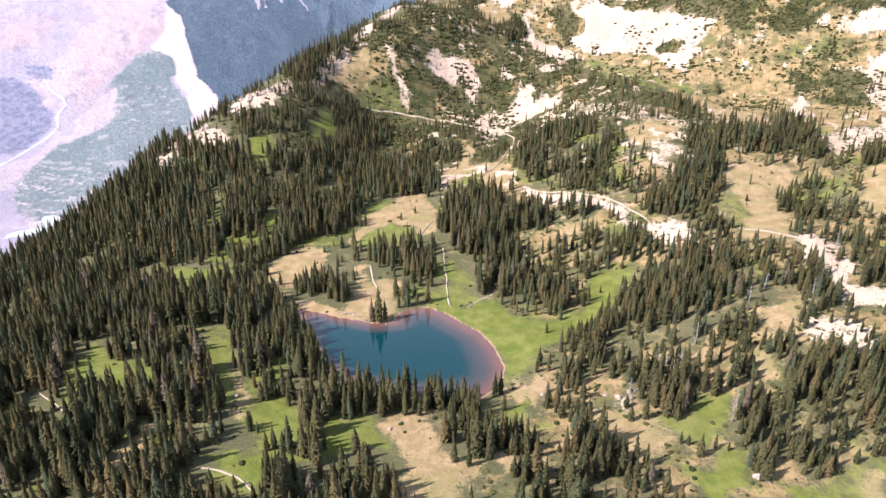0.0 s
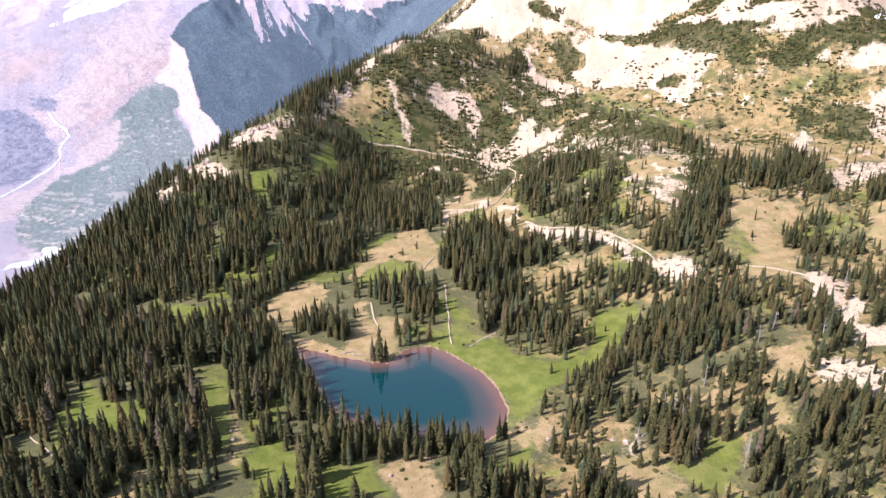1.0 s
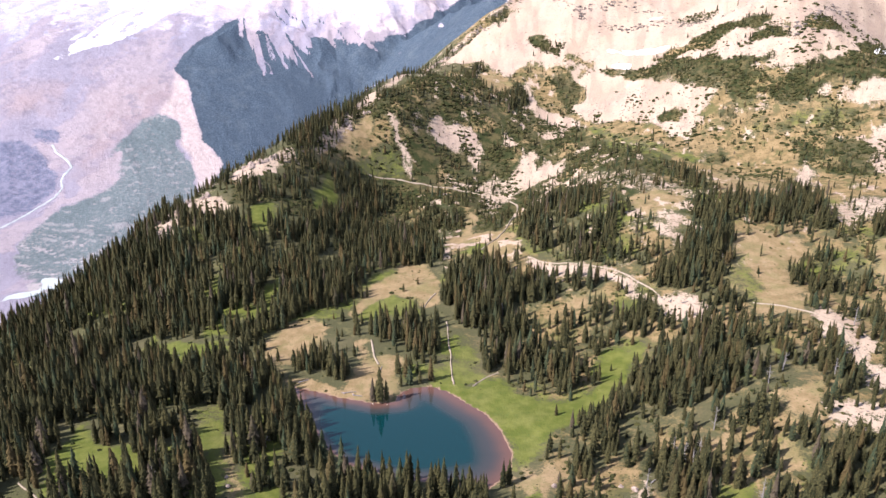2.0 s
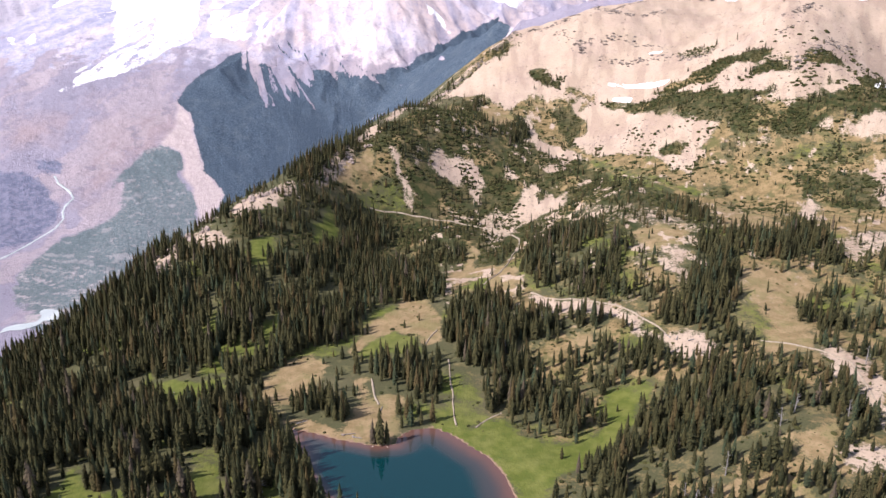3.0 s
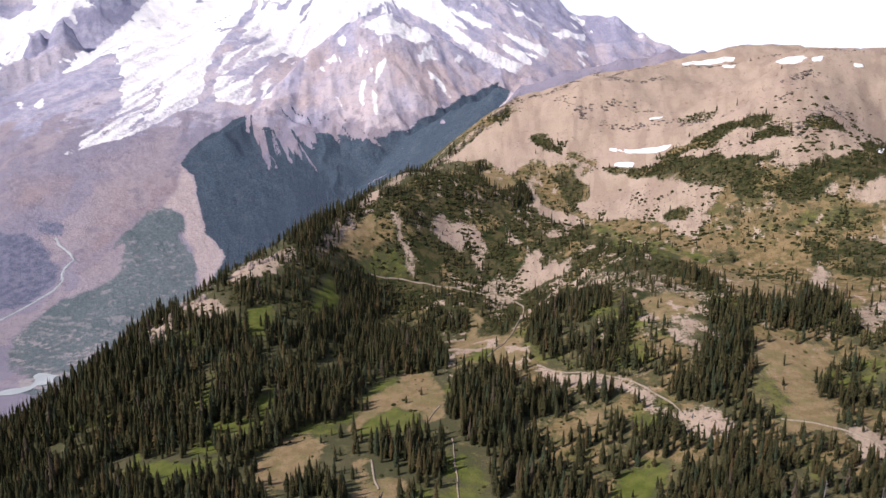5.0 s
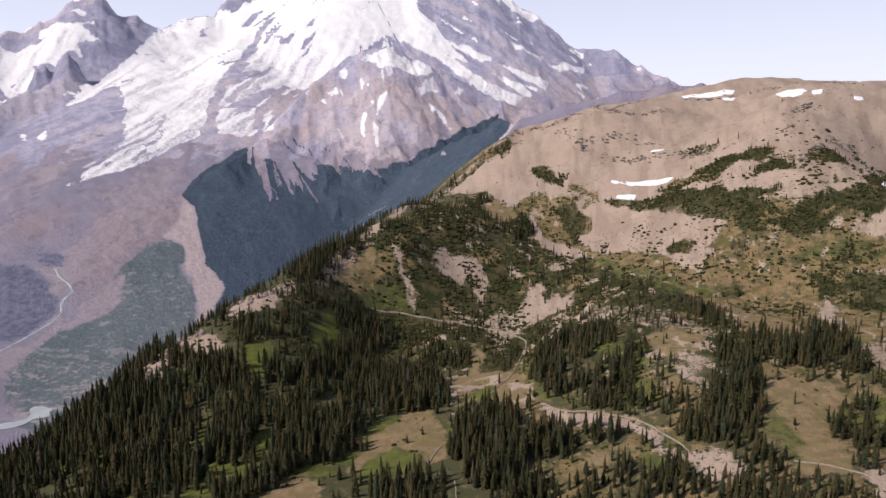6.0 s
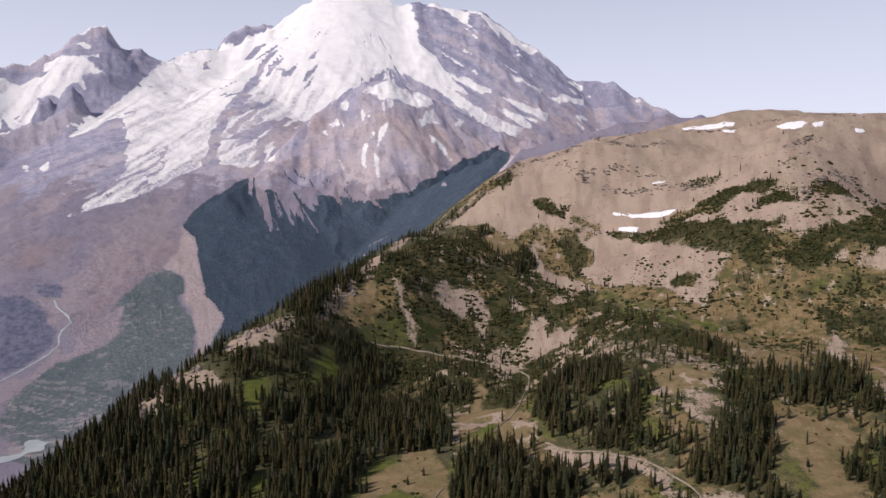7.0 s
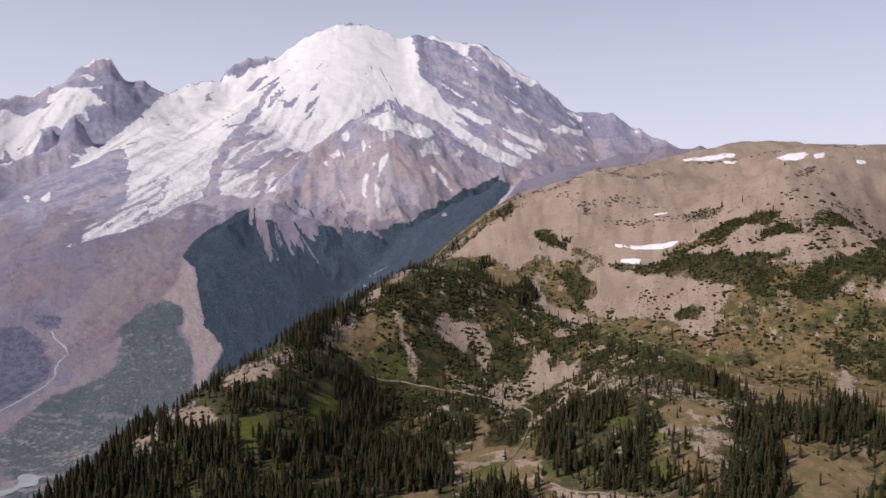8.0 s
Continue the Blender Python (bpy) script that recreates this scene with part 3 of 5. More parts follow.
cover("scree", (60, 620), (70, 645), (80, 646), (83, 623), (94, 617), (107, 622), (97, 579), (78, 586), (68, 583), (61, 600), share=0.8)
cover("scree", (26, 581), (38, 622), (48, 616), (62, 614), (66, 582), (57, 567), (46, 565), (36, 528), (30, 535), (30, 564), share=0.58)
cover("dry", (13, 538), (24, 542), (22, 483), (14, 497))
cover("scree", (-179, 480), (-174, 489), (-157, 479), (-147, 465), (-153, 460), (-166, 460))
cover("scree", (-188, 433), (-193, 461), (-184, 474), (-181, 444), (-183, 430))
cover("scree", (-159, 521), (-156, 554), (-137, 547), (-129, 528), (-141, 515), (-148, 510))
cover("green", (-135, 455), (-128, 477), (-115, 487), (-113, 460), (-125, 449))
cover("green", (-102, 508), (-100, 548), (-93, 567), (-87, 534), (-89, 505), (-96, 497))
cover("dry", (35, 790), (49, 815), (65, 781), (71, 761), (51, 745), (40, 754))
cover("scree", (85, 779), (91, 764), (91, 716), (110, 709), (124, 691), (133, 669), (112, 686), (87, 704), (83, 729))
cover("sward", (93, 780), (118, 784), (119, 728), (125, 699), (111, 713), (94, 720))
cover("scree", (101, 575), (131, 528), (159, 467), (157, 441), (126, 457), (103, 509), share=0.4)
cover("scree", (106, 414), (131, 431), (128, 406), (110, 387), share=0.35)
cover("shrub", (114, 782), (133, 783), (140, 751), (128, 703), (120, 722), (115, 749))
cover("scree", (132, 781), (165, 763), (181, 731), (209, 695), (231, 650), (233, 628), (225, 618), (212, 605), (198, 588), (192, 599), (188, 617), (179, 639), (155, 663), (134, 686), (127, 711), (141, 721), (145, 748))
cover("green", (130, 665), (152, 628), (169, 585), (190, 539), (203, 548), (183, 571), (163, 614), (141, 668), share=0.6)
cover("dry", (187, 529), (211, 526), (219, 457), (212, 443), (179, 448))
cover("shrub", (192, 637), (202, 643), (210, 627), (203, 612), (193, 620))
cover("shrub", (161, 774), (175, 755), (204, 734), (227, 721), (246, 668), (262, 645), (279, 615), (308, 619), (335, 618), (452, 708), (367, 576), (331, 582), (320, 586), (303, 588), (292, 581), (274, 592), (260, 600), (246, 613), (239, 626), (226, 651), (217, 687), (191, 725))
cover("shrub", (211, 749), (234, 743), (259, 738), (282, 726), (302, 711), (306, 696), (289, 691), (270, 709), (252, 699), (237, 719), (218, 726))
cover("shrub", (227, 719), (257, 658), (274, 651), (286, 644), (287, 634), (266, 641), (244, 663))
cover("shrub", (278, 674), (292, 685), (301, 671), (305, 655), (287, 662))
cover("shrub", (317, 669), (337, 684), (350, 683), (356, 669), (354, 653), (333, 654), (322, 662))
cover("shrub", (314, 628), (333, 638), (331, 627))
cover("shrub", (252, 814), (278, 810), (289, 783), (278, 773), (256, 797), share=0.5)
cover("sward", (307, 691), (312, 680), (307, 661), (303, 664), share=0.7)
cover("sward", (301, 665), (314, 645), (315, 636), (302, 651), share=0.6)
cover("scree", (292, 582), (300, 589), (315, 583), (308, 578), share=0.8)
cover("scree", (318, 576), (340, 583), (359, 578), (348, 557), (323, 565), share=0.8)
cover("scree", (254, 597), (266, 593), (267, 584), (255, 587), share=0.6)
cover("green", (270, 571), (290, 576), (310, 566), (314, 553), (301, 545), (279, 552), (267, 563), share=0.45)
cover("green", (235, 563), (248, 581), (260, 584), (257, 567), (242, 559), share=0.35)
cover("shrub", (259, 568), (270, 570), (268, 557))
cover("shrub", (289, 548), (301, 555), (302, 545), (291, 543))
cover("shrub", (263, 539), (276, 545), (295, 533), (310, 517), (322, 498), (307, 473), (281, 478), (269, 497), (259, 509), (260, 527))
cover("shrub", (316, 559), (339, 556), (333, 537), (315, 548))
cover("shrub", (230, 600), (245, 612), (240, 585), (230, 584))
cover("shrub", (202, 555), (223, 559), (222, 545), (203, 540), share=0.7)
cover("scree", (317, 527), (332, 535), (335, 487), (312, 445), (294, 460), (304, 509), share=0.75)
cover("scree", (252, 501), (266, 519), (266, 507), (256, 486), (253, 464), (244, 475), share=0.75)
cover("dry", (85, 805), (120, 803), (128, 792), (114, 785), (91, 787), share=0.7)
cover("sward", (129, 798), (162, 779), (160, 795), (136, 807), share=0.7)
cover("shrub", (51, 949), (73, 971), (77, 909), (62, 888), share=0.4)
cover("shrub", (91, 859), (112, 852), (132, 819), (127, 810), (104, 824), share=0.9)
cover("green", (141, 633), (158, 611), (178, 554), (166, 544), (145, 581), share=0.5)
trail(0.9, (-66, 597), (-45, 602), (-16, 597), (12, 594), (36, 582), (51, 567), (58, 553), (55, 532), (40, 460), (32, 440), (22, 422))
trail(0.8, (-6, 368), (-11, 356), (-14, 349))
trail(0.75, (0, 335), (1, 317), (2, 301), (3, 279))
trail(0.9, (-37, 318), (-34, 303), (-31, 295))
trail(0.8, (48, 398), (58, 385), (76, 375), (89, 368), (98, 356), (105, 344), (108, 336))
trail(0.9, (148, 321), (161, 316), (171, 308), (177, 298), (173, 280), (168, 262), (172, 252), (183, 243))
trail(0.8, (-145, 207), (-137, 201), (-131, 196), (-127, 189))
trail(0.8, (-75, 168), (-70, 168), (-65, 165), (-59, 162), (-56, 158))
trail(0.7, (11, 277), (17, 285), (23, 289))
trail(1, (236, 431), (238, 410), (254, 415), (284, 419))


PATCHES = {k: [] for k in ("ice", "crag", "grime", "woods", "meadow", "moraine", "valley_shade", "fan", "rust")}


def patch(kind, *outline):
    """What covers a stretch of the far mountain and the valley floor."""
    PATCHES[kind].append(list(outline))


patch("ice", (-1059, 4398), (-989, 4370), (-908, 4403), (-805, 4411), (-722, 4439), (-670, 4444), (-481, 4467), (-393, 4473), (-307, 4489), (-200, 4485), (-224, 4470), (-186, 4377), (-176, 4308), (-167, 4243), (-89, 4195), (-22, 4123), (42, 4061), (106, 4015), (167, 3954), (244, 3922), (304, 3893), (411, 3875), (387, 3856), (271, 3473), (216, 3479), (177, 3824), (142, 3867), (118, 3895), (25, 3945), (-53, 3988), (-117, 3996), (-182, 4032), (-231, 4049), (-295, 4060))
patch("ice", (-295, 4060), (-357, 4027), (-414, 3961), (-469, 3889), (-514, 3880), (-549, 3842), (-610, 3799), (-648, 3757), (-698, 3699), (-769, 3684), (-813, 3677), (-833, 3674), (-1075, 3271), (-1438, 3183), (-1493, 3309), (-1545, 3402), (-1599, 3449), (-1636, 3411), (-1662, 3325), (-1699, 3267), (-1749, 3252), (-1737, 3314), (-1731, 3383), (-1715, 3462), (-1675, 3558), (-1644, 3650), (-1639, 3740), (-1615, 3841), (-1585, 3945), (-1583, 4058), (-1535, 4087), (-1464, 4136), (-1386, 4170), (-1357, 4286), (-1293, 4278), (-1233, 4308), (-1175, 4349), (-1081, 4390), (-1059, 4398), (-661, 4381))
patch("ice", (-1449, 3207), (-774, 3417), (-760, 3150), (-807, 3137), (-846, 3140), (-905, 3126), (-967, 3125), (-1047, 3103), (-1089, 3046), (-1130, 2992), (-1172, 2917), (-1210, 2838), (-1257, 2765), (-1311, 2714), (-1368, 2655), (-1411, 2608), (-1421, 2626), (-1389, 2697), (-1382, 2749), (-1407, 2756), (-1390, 2811), (-1364, 2854), (-1353, 2930), (-1367, 3000), (-1400, 3091))
patch("ice", (-2308, 3581), (-2211, 3608), (-2111, 3633), (-2058, 3670), (-2067, 3727), (-2016, 3733), (-1892, 3723), (-1820, 3707), (-1784, 3677), (-1768, 3627), (-1830, 3590), (-1834, 3437), (-1951, 3520), (-2012, 3512), (-2011, 3438), (-2115, 3437), (-2197, 3392))
patch("ice", (-183, 4482), (-77, 4498), (29, 4489), (188, 4482), (241, 4474), (312, 4482), (399, 4466), (523, 4460), (574, 4448), (628, 4450), (678, 4431), (609, 4443), (537, 4432), (474, 4396), (394, 4402), (326, 4429), (299, 4392), (265, 4410), (222, 4447), (164, 4491), (142, 4477), (133, 4411), (172, 4343), (132, 4388), (81, 4422), (29, 4444), (-6, 4479), (-77, 4470), (-148, 4490))
patch("ice", (246, 3955), (339, 3945), (466, 3953), (519, 3948), (460, 3901), (412, 3888), (306, 3917))
patch("ice", (-507, 3415), (-479, 3409), (-468, 3363), (-494, 3358))
patch("ice", (-555, 3323), (-507, 3318), (-487, 3270), (-529, 3286))
patch("ice", (-578, 3266), (-555, 3286), (-536, 3235))
patch("ice", (-372, 3176), (-347, 3174), (-353, 3111), (-350, 3043), (-367, 3079))
patch("ice", (-323, 3110), (-305, 3081), (-300, 3020), (-275, 2982), (-297, 2994), (-322, 3048))
patch("ice", (-306, 3200), (-277, 3247), (-263, 3240), (-289, 3176), (-312, 3151))
patch("ice", (-475, 3098), (-439, 3049), (-460, 3063))
patch("ice", (-137, 3315), (-100, 3384), (-60, 3431), (-73, 3377), (-46, 3364), (-86, 3343), (-124, 3292))
patch("ice", (-84, 3279), (-6, 3225), (20, 3199), (-19, 3209), (-70, 3218))
patch("ice", (-415, 3441), (-280, 3461), (-180, 3980), (-61, 3454), (-127, 3386), (-245, 3356), (-357, 3411))
patch("ice", (49, 3439), (76, 3442), (62, 3405), (35, 3400))
patch("ice", (-356, 4011), (-325, 4029), (-254, 3476), (-279, 3447))
patch("ice", (-1828, 3192), (-1797, 3230), (-1758, 3214), (-1771, 3135))
patch("ice", (-1928, 3169), (-1885, 3136), (-1867, 3096), (-1907, 3140))
patch("ice", (-1832, 3038), (-1787, 3002), (-1755, 2935), (-1787, 2961))
patch("ice", (-1725, 3181), (-1664, 3108), (-1692, 3128))
patch("ice", (-1698, 3239), (-1652, 3208), (-1648, 3175))
patch("ice", (-1718, 2974), (-1712, 3028), (-1671, 2976), (-1670, 2931))
patch("ice", (-1945, 3771), (-1913, 3798), (-1855, 3797), (-1872, 3774))
patch("ice", (-2226, 3584), (-1911, 3096), (-1888, 3073), (-1914, 3077))
patch("ice", (723, 4317), (783, 4423), (804, 4400), (850, 4369), (767, 4269), (742, 4284))
patch("ice", (891, 4384), (978, 4351), (993, 4309), (929, 4328))
patch("ice", (589, 4161), (696, 4211), (835, 4286), (801, 4230), (653, 4147))
patch("ice", (358, 4180), (442, 4186), (464, 4173), (390, 4161))
patch("ice", (739, 4107), (801, 4140), (816, 4129), (769, 4090))
patch("ice", (1126, 4347), (1220, 4322), (1196, 4322), (1136, 4329))
patch("ice", (439, 4156), (568, 4205), (538, 4152))
patch("ice", (-6, 4096), (124, 4083), (250, 4039), (217, 4020), (74, 4055))
patch("ice", (281, 4011), (409, 4021), (573, 4042), (532, 3979), (373, 3977))
patch("crag", (-977, 4190), (-1028, 4138), (-1048, 4086), (-1075, 4024), (-1095, 3955), (-1090, 3846), (-1109, 3753), (-1128, 3664), (-1130, 3575), (-1112, 3455), (-1114, 3374), (-1087, 3268), (-1078, 3169), (-1058, 3077), (-1009, 3102), (-1024, 3206), (-1060, 3287), (-1041, 3346), (-1071, 3411), (-1073, 3527), (-1049, 3592), (-1059, 3680), (-1030, 3736), (-1049, 3861), (-1035, 3928), (-1038, 4002), (-1010, 4061), (-984, 4120))
patch("crag", (-836, 3596), (-855, 3493), (-872, 3397), (-896, 3383), (-862, 3232), (-848, 3130), (-800, 3106), (-839, 3242), (-846, 3342), (-819, 3422), (-806, 3525))
patch("crag", (-774, 3713), (-792, 3589), (-810, 3454), (-821, 3350), (-810, 3229), (-742, 3184), (-771, 3453), (-682, 3270), (-649, 3300))
patch("crag", (-1336, 4312), (-1306, 4326), (-1260, 4346), (-1148, 4380), (-1059, 4398), (-1082, 4392), (-1162, 4367), (-1201, 4317), (-1246, 4295), (-1273, 4267), (-1266, 4305))
patch("crag", (-1561, 4070), (-1393, 4171), (-1358, 4185), (-1464, 4136), (-1517, 4100))
patch("crag", (-1370, 4026), (-1360, 4087), (-1335, 4120), (-1342, 4060))
patch("crag", (-1182, 4122), (-1161, 4168), (-1118, 4220), (-1074, 4219), (-1096, 4171), (-1133, 4124))
patch("crag", (-764, 4077), (-787, 4041), (-756, 4046), (-738, 4078))
patch("crag", (-796, 3921), (-766, 3964), (-727, 4007), (-741, 3962), (-765, 3921))
patch("crag", (-937, 4025), (-876, 3993), (-831, 4038), (-855, 3968), (-900, 3954))
patch("crag", (-86, 4047), (26, 4017), (136, 3961), (250, 3920), (349, 3879), (330, 3909), (220, 3955), (121, 3996))
patch("crag", (-1015, 3975), (-1009, 4030), (-987, 4047), (-988, 3993))
patch("crag", (-1097, 3610), (-1036, 3700), (-1013, 3682), (-1051, 3549))
patch("crag", (-1054, 3417), (-1025, 3557), (-987, 3626), (-990, 3532), (-1018, 3388))
patch("crag", (-968, 3304), (-958, 3415), (-936, 3453), (-923, 3344))
patch("crag", (-1285, 3247), (-1253, 3202), (-1238, 3138), (-1250, 3055), (-1281, 2983), (-1334, 2888), (-1357, 2839), (-1343, 2907), (-1292, 3009), (-1261, 3082), (-1254, 3166))
patch("crag", (-253, 3466), (-228, 3997), (-164, 3971), (-158, 3481), (-212, 3463))
patch("crag", (-670, 4444), (-533, 4465), (-533, 4465), (-653, 4442))
patch("crag", (-1886, 3827), (-1822, 3863), (-1764, 3845), (-1678, 3911), (-1607, 3962), (-1592, 3922), (-1632, 3796), (-1627, 3746), (-1650, 3663), (-1675, 3606), (-1734, 3563), (-1774, 3556), (-1832, 3603), (-1849, 3642), (-1766, 3674), (-1788, 3736), (-1846, 3762))
patch("crag", (-1933, 3809), (-1893, 3822), (-1871, 3805), (-1940, 3793))
patch("crag", (-1937, 3755), (-1860, 3780), (-1809, 3766), (-1893, 3725), (-1990, 3740))
patch("crag", (-2033, 3550), (-1985, 3546), (-1923, 3535), (-1903, 3598), (-1855, 3604), (-1755, 3547), (-1751, 3426), (-1772, 3361), (-1942, 3359))
patch("crag", (-2278, 3626), (-2196, 3683), (-2115, 3716), (-2143, 3681), (-2016, 3675), (-2112, 3644), (-2266, 3606))
patch("crag", (-2179, 3451), (-1960, 3360), (-1775, 3366), (-1732, 3398), (-1738, 3240), (-1646, 3347), (-1560, 3455), (-1387, 3068), (-1553, 3027), (-1918, 3028))
patch("crag", (-1328, 4309), (-1407, 4661), (-1179, 4368), (-1147, 4720), (-1108, 4358), (-1200, 4317), (-1261, 4230), (-1264, 4302))
patch("grime", (-1120, 3545), (-1039, 3712), (-993, 3884), (-919, 3829), (-885, 3447), (-863, 3158), (-1023, 3107), (-1080, 3325))
patch("grime", (-1431, 2782), (-1400, 3091), (-1266, 3224), (-1095, 3065), (-1172, 2917), (-1411, 2608), (-1427, 2639))
patch("woods", (-1005, 2662), (-992, 2766), (-948, 2871), (-907, 2964), (-860, 3052), (-804, 2956), (-777, 2921), (-686, 2932), (-546, 2936), (-356, 2923), (-261, 2901), (-170, 2942), (-78, 3023), (20, 3164), (125, 3275), (207, 3335), (251, 3397), (223, 2505), (68, 2319), (-136, 2332), (-191, 2309), (-536, 2262), (-665, 2090), (-701, 2123), (-714, 2204), (-745, 2260), (-800, 2302), (-842, 2388), (-903, 2521), (-933, 2594))
patch("meadow", (-1034, 2299), (-1016, 2376), (-965, 2432), (-918, 2411), (-831, 2232), (-757, 2112), (-726, 2000), (-727, 1812), (-818, 1695), (-833, 1519), (-878, 1468), (-981, 1517), (-1111, 1722), (-1106, 1858), (-1029, 1975), (-989, 2061), (-1044, 2180))
patch("meadow", (-839, 2407), (-759, 2398), (-656, 2371), (-577, 2280), (-630, 2144), (-678, 2131), (-736, 2263), (-795, 2331))
patch("moraine", (-996, 2653), (-927, 2577), (-893, 2490), (-825, 2349), (-740, 2247), (-715, 2195), (-705, 2083), (-714, 1987), (-756, 2083), (-807, 2181), (-867, 2298), (-911, 2382), (-953, 2403), (-977, 2414), (-970, 2500), (-978, 2586))
# stretches of valley floor coloured as if in blue shade
patch("valley_shade", (-1460, 2195), (-1332, 2192), (-1256, 2151), (-1163, 2059), (-1129, 2005), (-1152, 1937), (-1184, 1840), (-1240, 1800))
patch("valley_shade", (-1331, 2251), (-1245, 2261), (-1217, 2208), (-1260, 2189))
patch("rust", (-1198, 2515), (-1100, 2570), (-999, 2634), (-935, 2512), (-972, 2401), (-1042, 2296), (-1044, 2180), (-1063, 2076), (-1132, 2113), (-1176, 2268))
patch("rust", (-1480, 2420), (-1380, 2450), (-1330, 2340), (-1420, 2280))
patch("fan", (-830, 2930), (-820, 3160), (-640, 3080), (-500, 3010), (-357, 2950), (-217, 2945), (-355, 2908), (-545, 2920), (-607, 2870), (-660, 2800), (-706, 2790), (-748, 2852), (-790, 2890))
streak("gravel", 4, (-700, 2800), (-668, 2765), (-655, 2735))
streak("gravel", 2.5, (-607, 2889), (-560, 2830), (-510, 2770))
streak("gravel", 5, (-293, 2877), (-278, 2873), (-263, 2864))
streak("gravel", 5, (-190, 2790), (-178, 2782), (-165, 2775))
streak("gravel", 6, (-300, 2560), (-285, 2520), (-270, 2480))
streak("gravel", 3, (-290, 2600), (-255, 2590), (-225, 2575))
streak("gravel", 3, (-470, 2400), (-455, 2385), (-440, 2378))
streak("gravel", 5, (-20, 2690), (-12, 2668), (-5, 2650))
for wx, wy in ((-735, 3060), (-660, 3060), (-590, 3045), (-520, 3020), (-450, 2998)):
    streak("wood", 2.5, (wx, wy), (wx + 60, wy - 42), (wx + 120, wy - 92))


def lattice(ix, iy, seed):
    h = (ix * 374761393 + iy * 668265263 + seed * 982451653) & 0xFFFFFFFF
    h = ((h ^ (h >> 13)) * 1274126177) & 0xFFFFFFFF
    return ((h ^ (h >> 16)) & 0xFFFF) / 65535.0 * 2 - 1


def value_noise(x, y, seed=0):
    ix, iy = np.floor(x).astype(np.int64), np.floor(y).astype(np.int64)
    fx, fy = x - ix, y - iy
    fx, fy = fx * fx * (3 - 2 * fx), fy * fy * (3 - 2 * fy)
    a, b, c, d = lattice(ix, iy, seed), lattice(ix + 1, iy, seed), lattice(ix, iy + 1, seed), lattice(ix + 1, iy + 1, seed)
    return (a * (1 - fx) + b * fx) * (1 - fy) + (c * (1 - fx) + d * fx) * fy


def fbm(x, y, size, octaves=4, seed=0):
    z, a = 0, 1
    for o in range(octaves):
        z = z + a * value_noise(x / size, y / size, seed + o)
        size, a = size / 2.03, a * 0.5
    return z


def side(x, y, line):
    """The distance to a line, plus on its left hand, minus on its right."""
    best, sign = np.full(np.shape(x), 1e9), np.ones(np.shape(x))
    for (ax, ay), (bx, by) in zip(line, line[1:]):
        ux, uy = bx - ax, by - ay
        t = np.clip(((x - ax) * ux + (y - ay) * uy) / (ux * ux + uy * uy), 0, 1)
        dx, dy = x - ax - t * ux, y - ay - t * uy
        d = np.hypot(dx, dy)
        m = d < best - 1e-9
        best, sign = np.where(m, d, best), np.where(m, np.sign(ux * dy - uy * dx), sign)
    return best * sign


def inside(x, y, outline):
    """The distance to a closed outline, plus inside it."""
    ring = list(outline) + [outline[0]]
    odd = np.zeros(np.shape(x), bool)
    for (ax, ay), (bx, by) in zip(ring, ring[1:]):
        if ay != by:
            odd ^= ((ay > y) != (by > y)) & (x < ax + (y - ay) * (bx - ax) / (by - ay))
    d = np.abs(side(x, y, ring))
    return np.where(odd, d, -d)


def mask(x, y, outlines, soft_edge):
    m = np.zeros(np.shape(x))
    for o in outlines:
        xs, ys = [p[0] for p in o], [p[1] for p in o]
        pad = 3 * soft_edge + 2
        k = (x > min(xs) - pad) & (x < max(xs) + pad) & (y > min(ys) - pad) & (y < max(ys) + pad)
        if k.any():
            m[k] = np.maximum(m[k], np.clip(0.5 + inside(x[k], y[k], o) / (2 * soft_edge), 0, 1))
    return m


def soft(s, w):
    return w * np.logaddexp(0, s / w)


def bump_weight(t):
    t = np.abs(t)
    return np.where(t < 1, 2 / 3 - t * t + t**3 / 2, np.where(t < 2, (2 - t) ** 3 / 6, 0))


def shelf(x, y):
    """The lake shelf, the hills behind it and the broad bare mountain beside them, down to the crest."""
    xx, yy = np.clip(x, -280, 440), np.clip(y, 140, 1100)
    net = NET_NEAR + NET_FAR
    wx = [bump_weight((xx + 280) / 80 - i) for i in range(10)]
    wy = [bump_weight((yy - 140) / 80 - j) for j in range(13)]
    z = sum(wy[j] * sum(wx[i] * net[j][i] for i in range(10)) for j in range(13)) / (sum(wx) * sum(wy))
    for a, b, h, r in KNOLLS:
        z = z + h * np.exp(-((x - a) ** 2 + (yy - b) ** 2) / r**2)
    z = z - 0.12 * soft(np.hypot(x, y) - 1180, 25)
    return z - 0.85 * soft(side(x, y, CREST) - 6, 10)


def ridge(x, y, nodes, slope):
    """Roof-like slopes off a crest line, rounded where its stretches meet."""
    parts = []
    for (ax, ay, az), (bx, by, bz) in zip(nodes, nodes[1:]):
        ux, uy = bx - ax, by - ay
        t = np.clip(((x - ax) * ux + (y - ay) * uy) / (ux * ux + uy * uy), 0, 1)
        parts.append(az + (bz - az) * t - slope * np.hypot(x - ax - t * ux, y - ay - t * uy))
    top = np.maximum.reduce(parts)
    d = sum(np.exp((p - top) / 12) for p in parts)
    return top + 12 * np.log(d) - 8


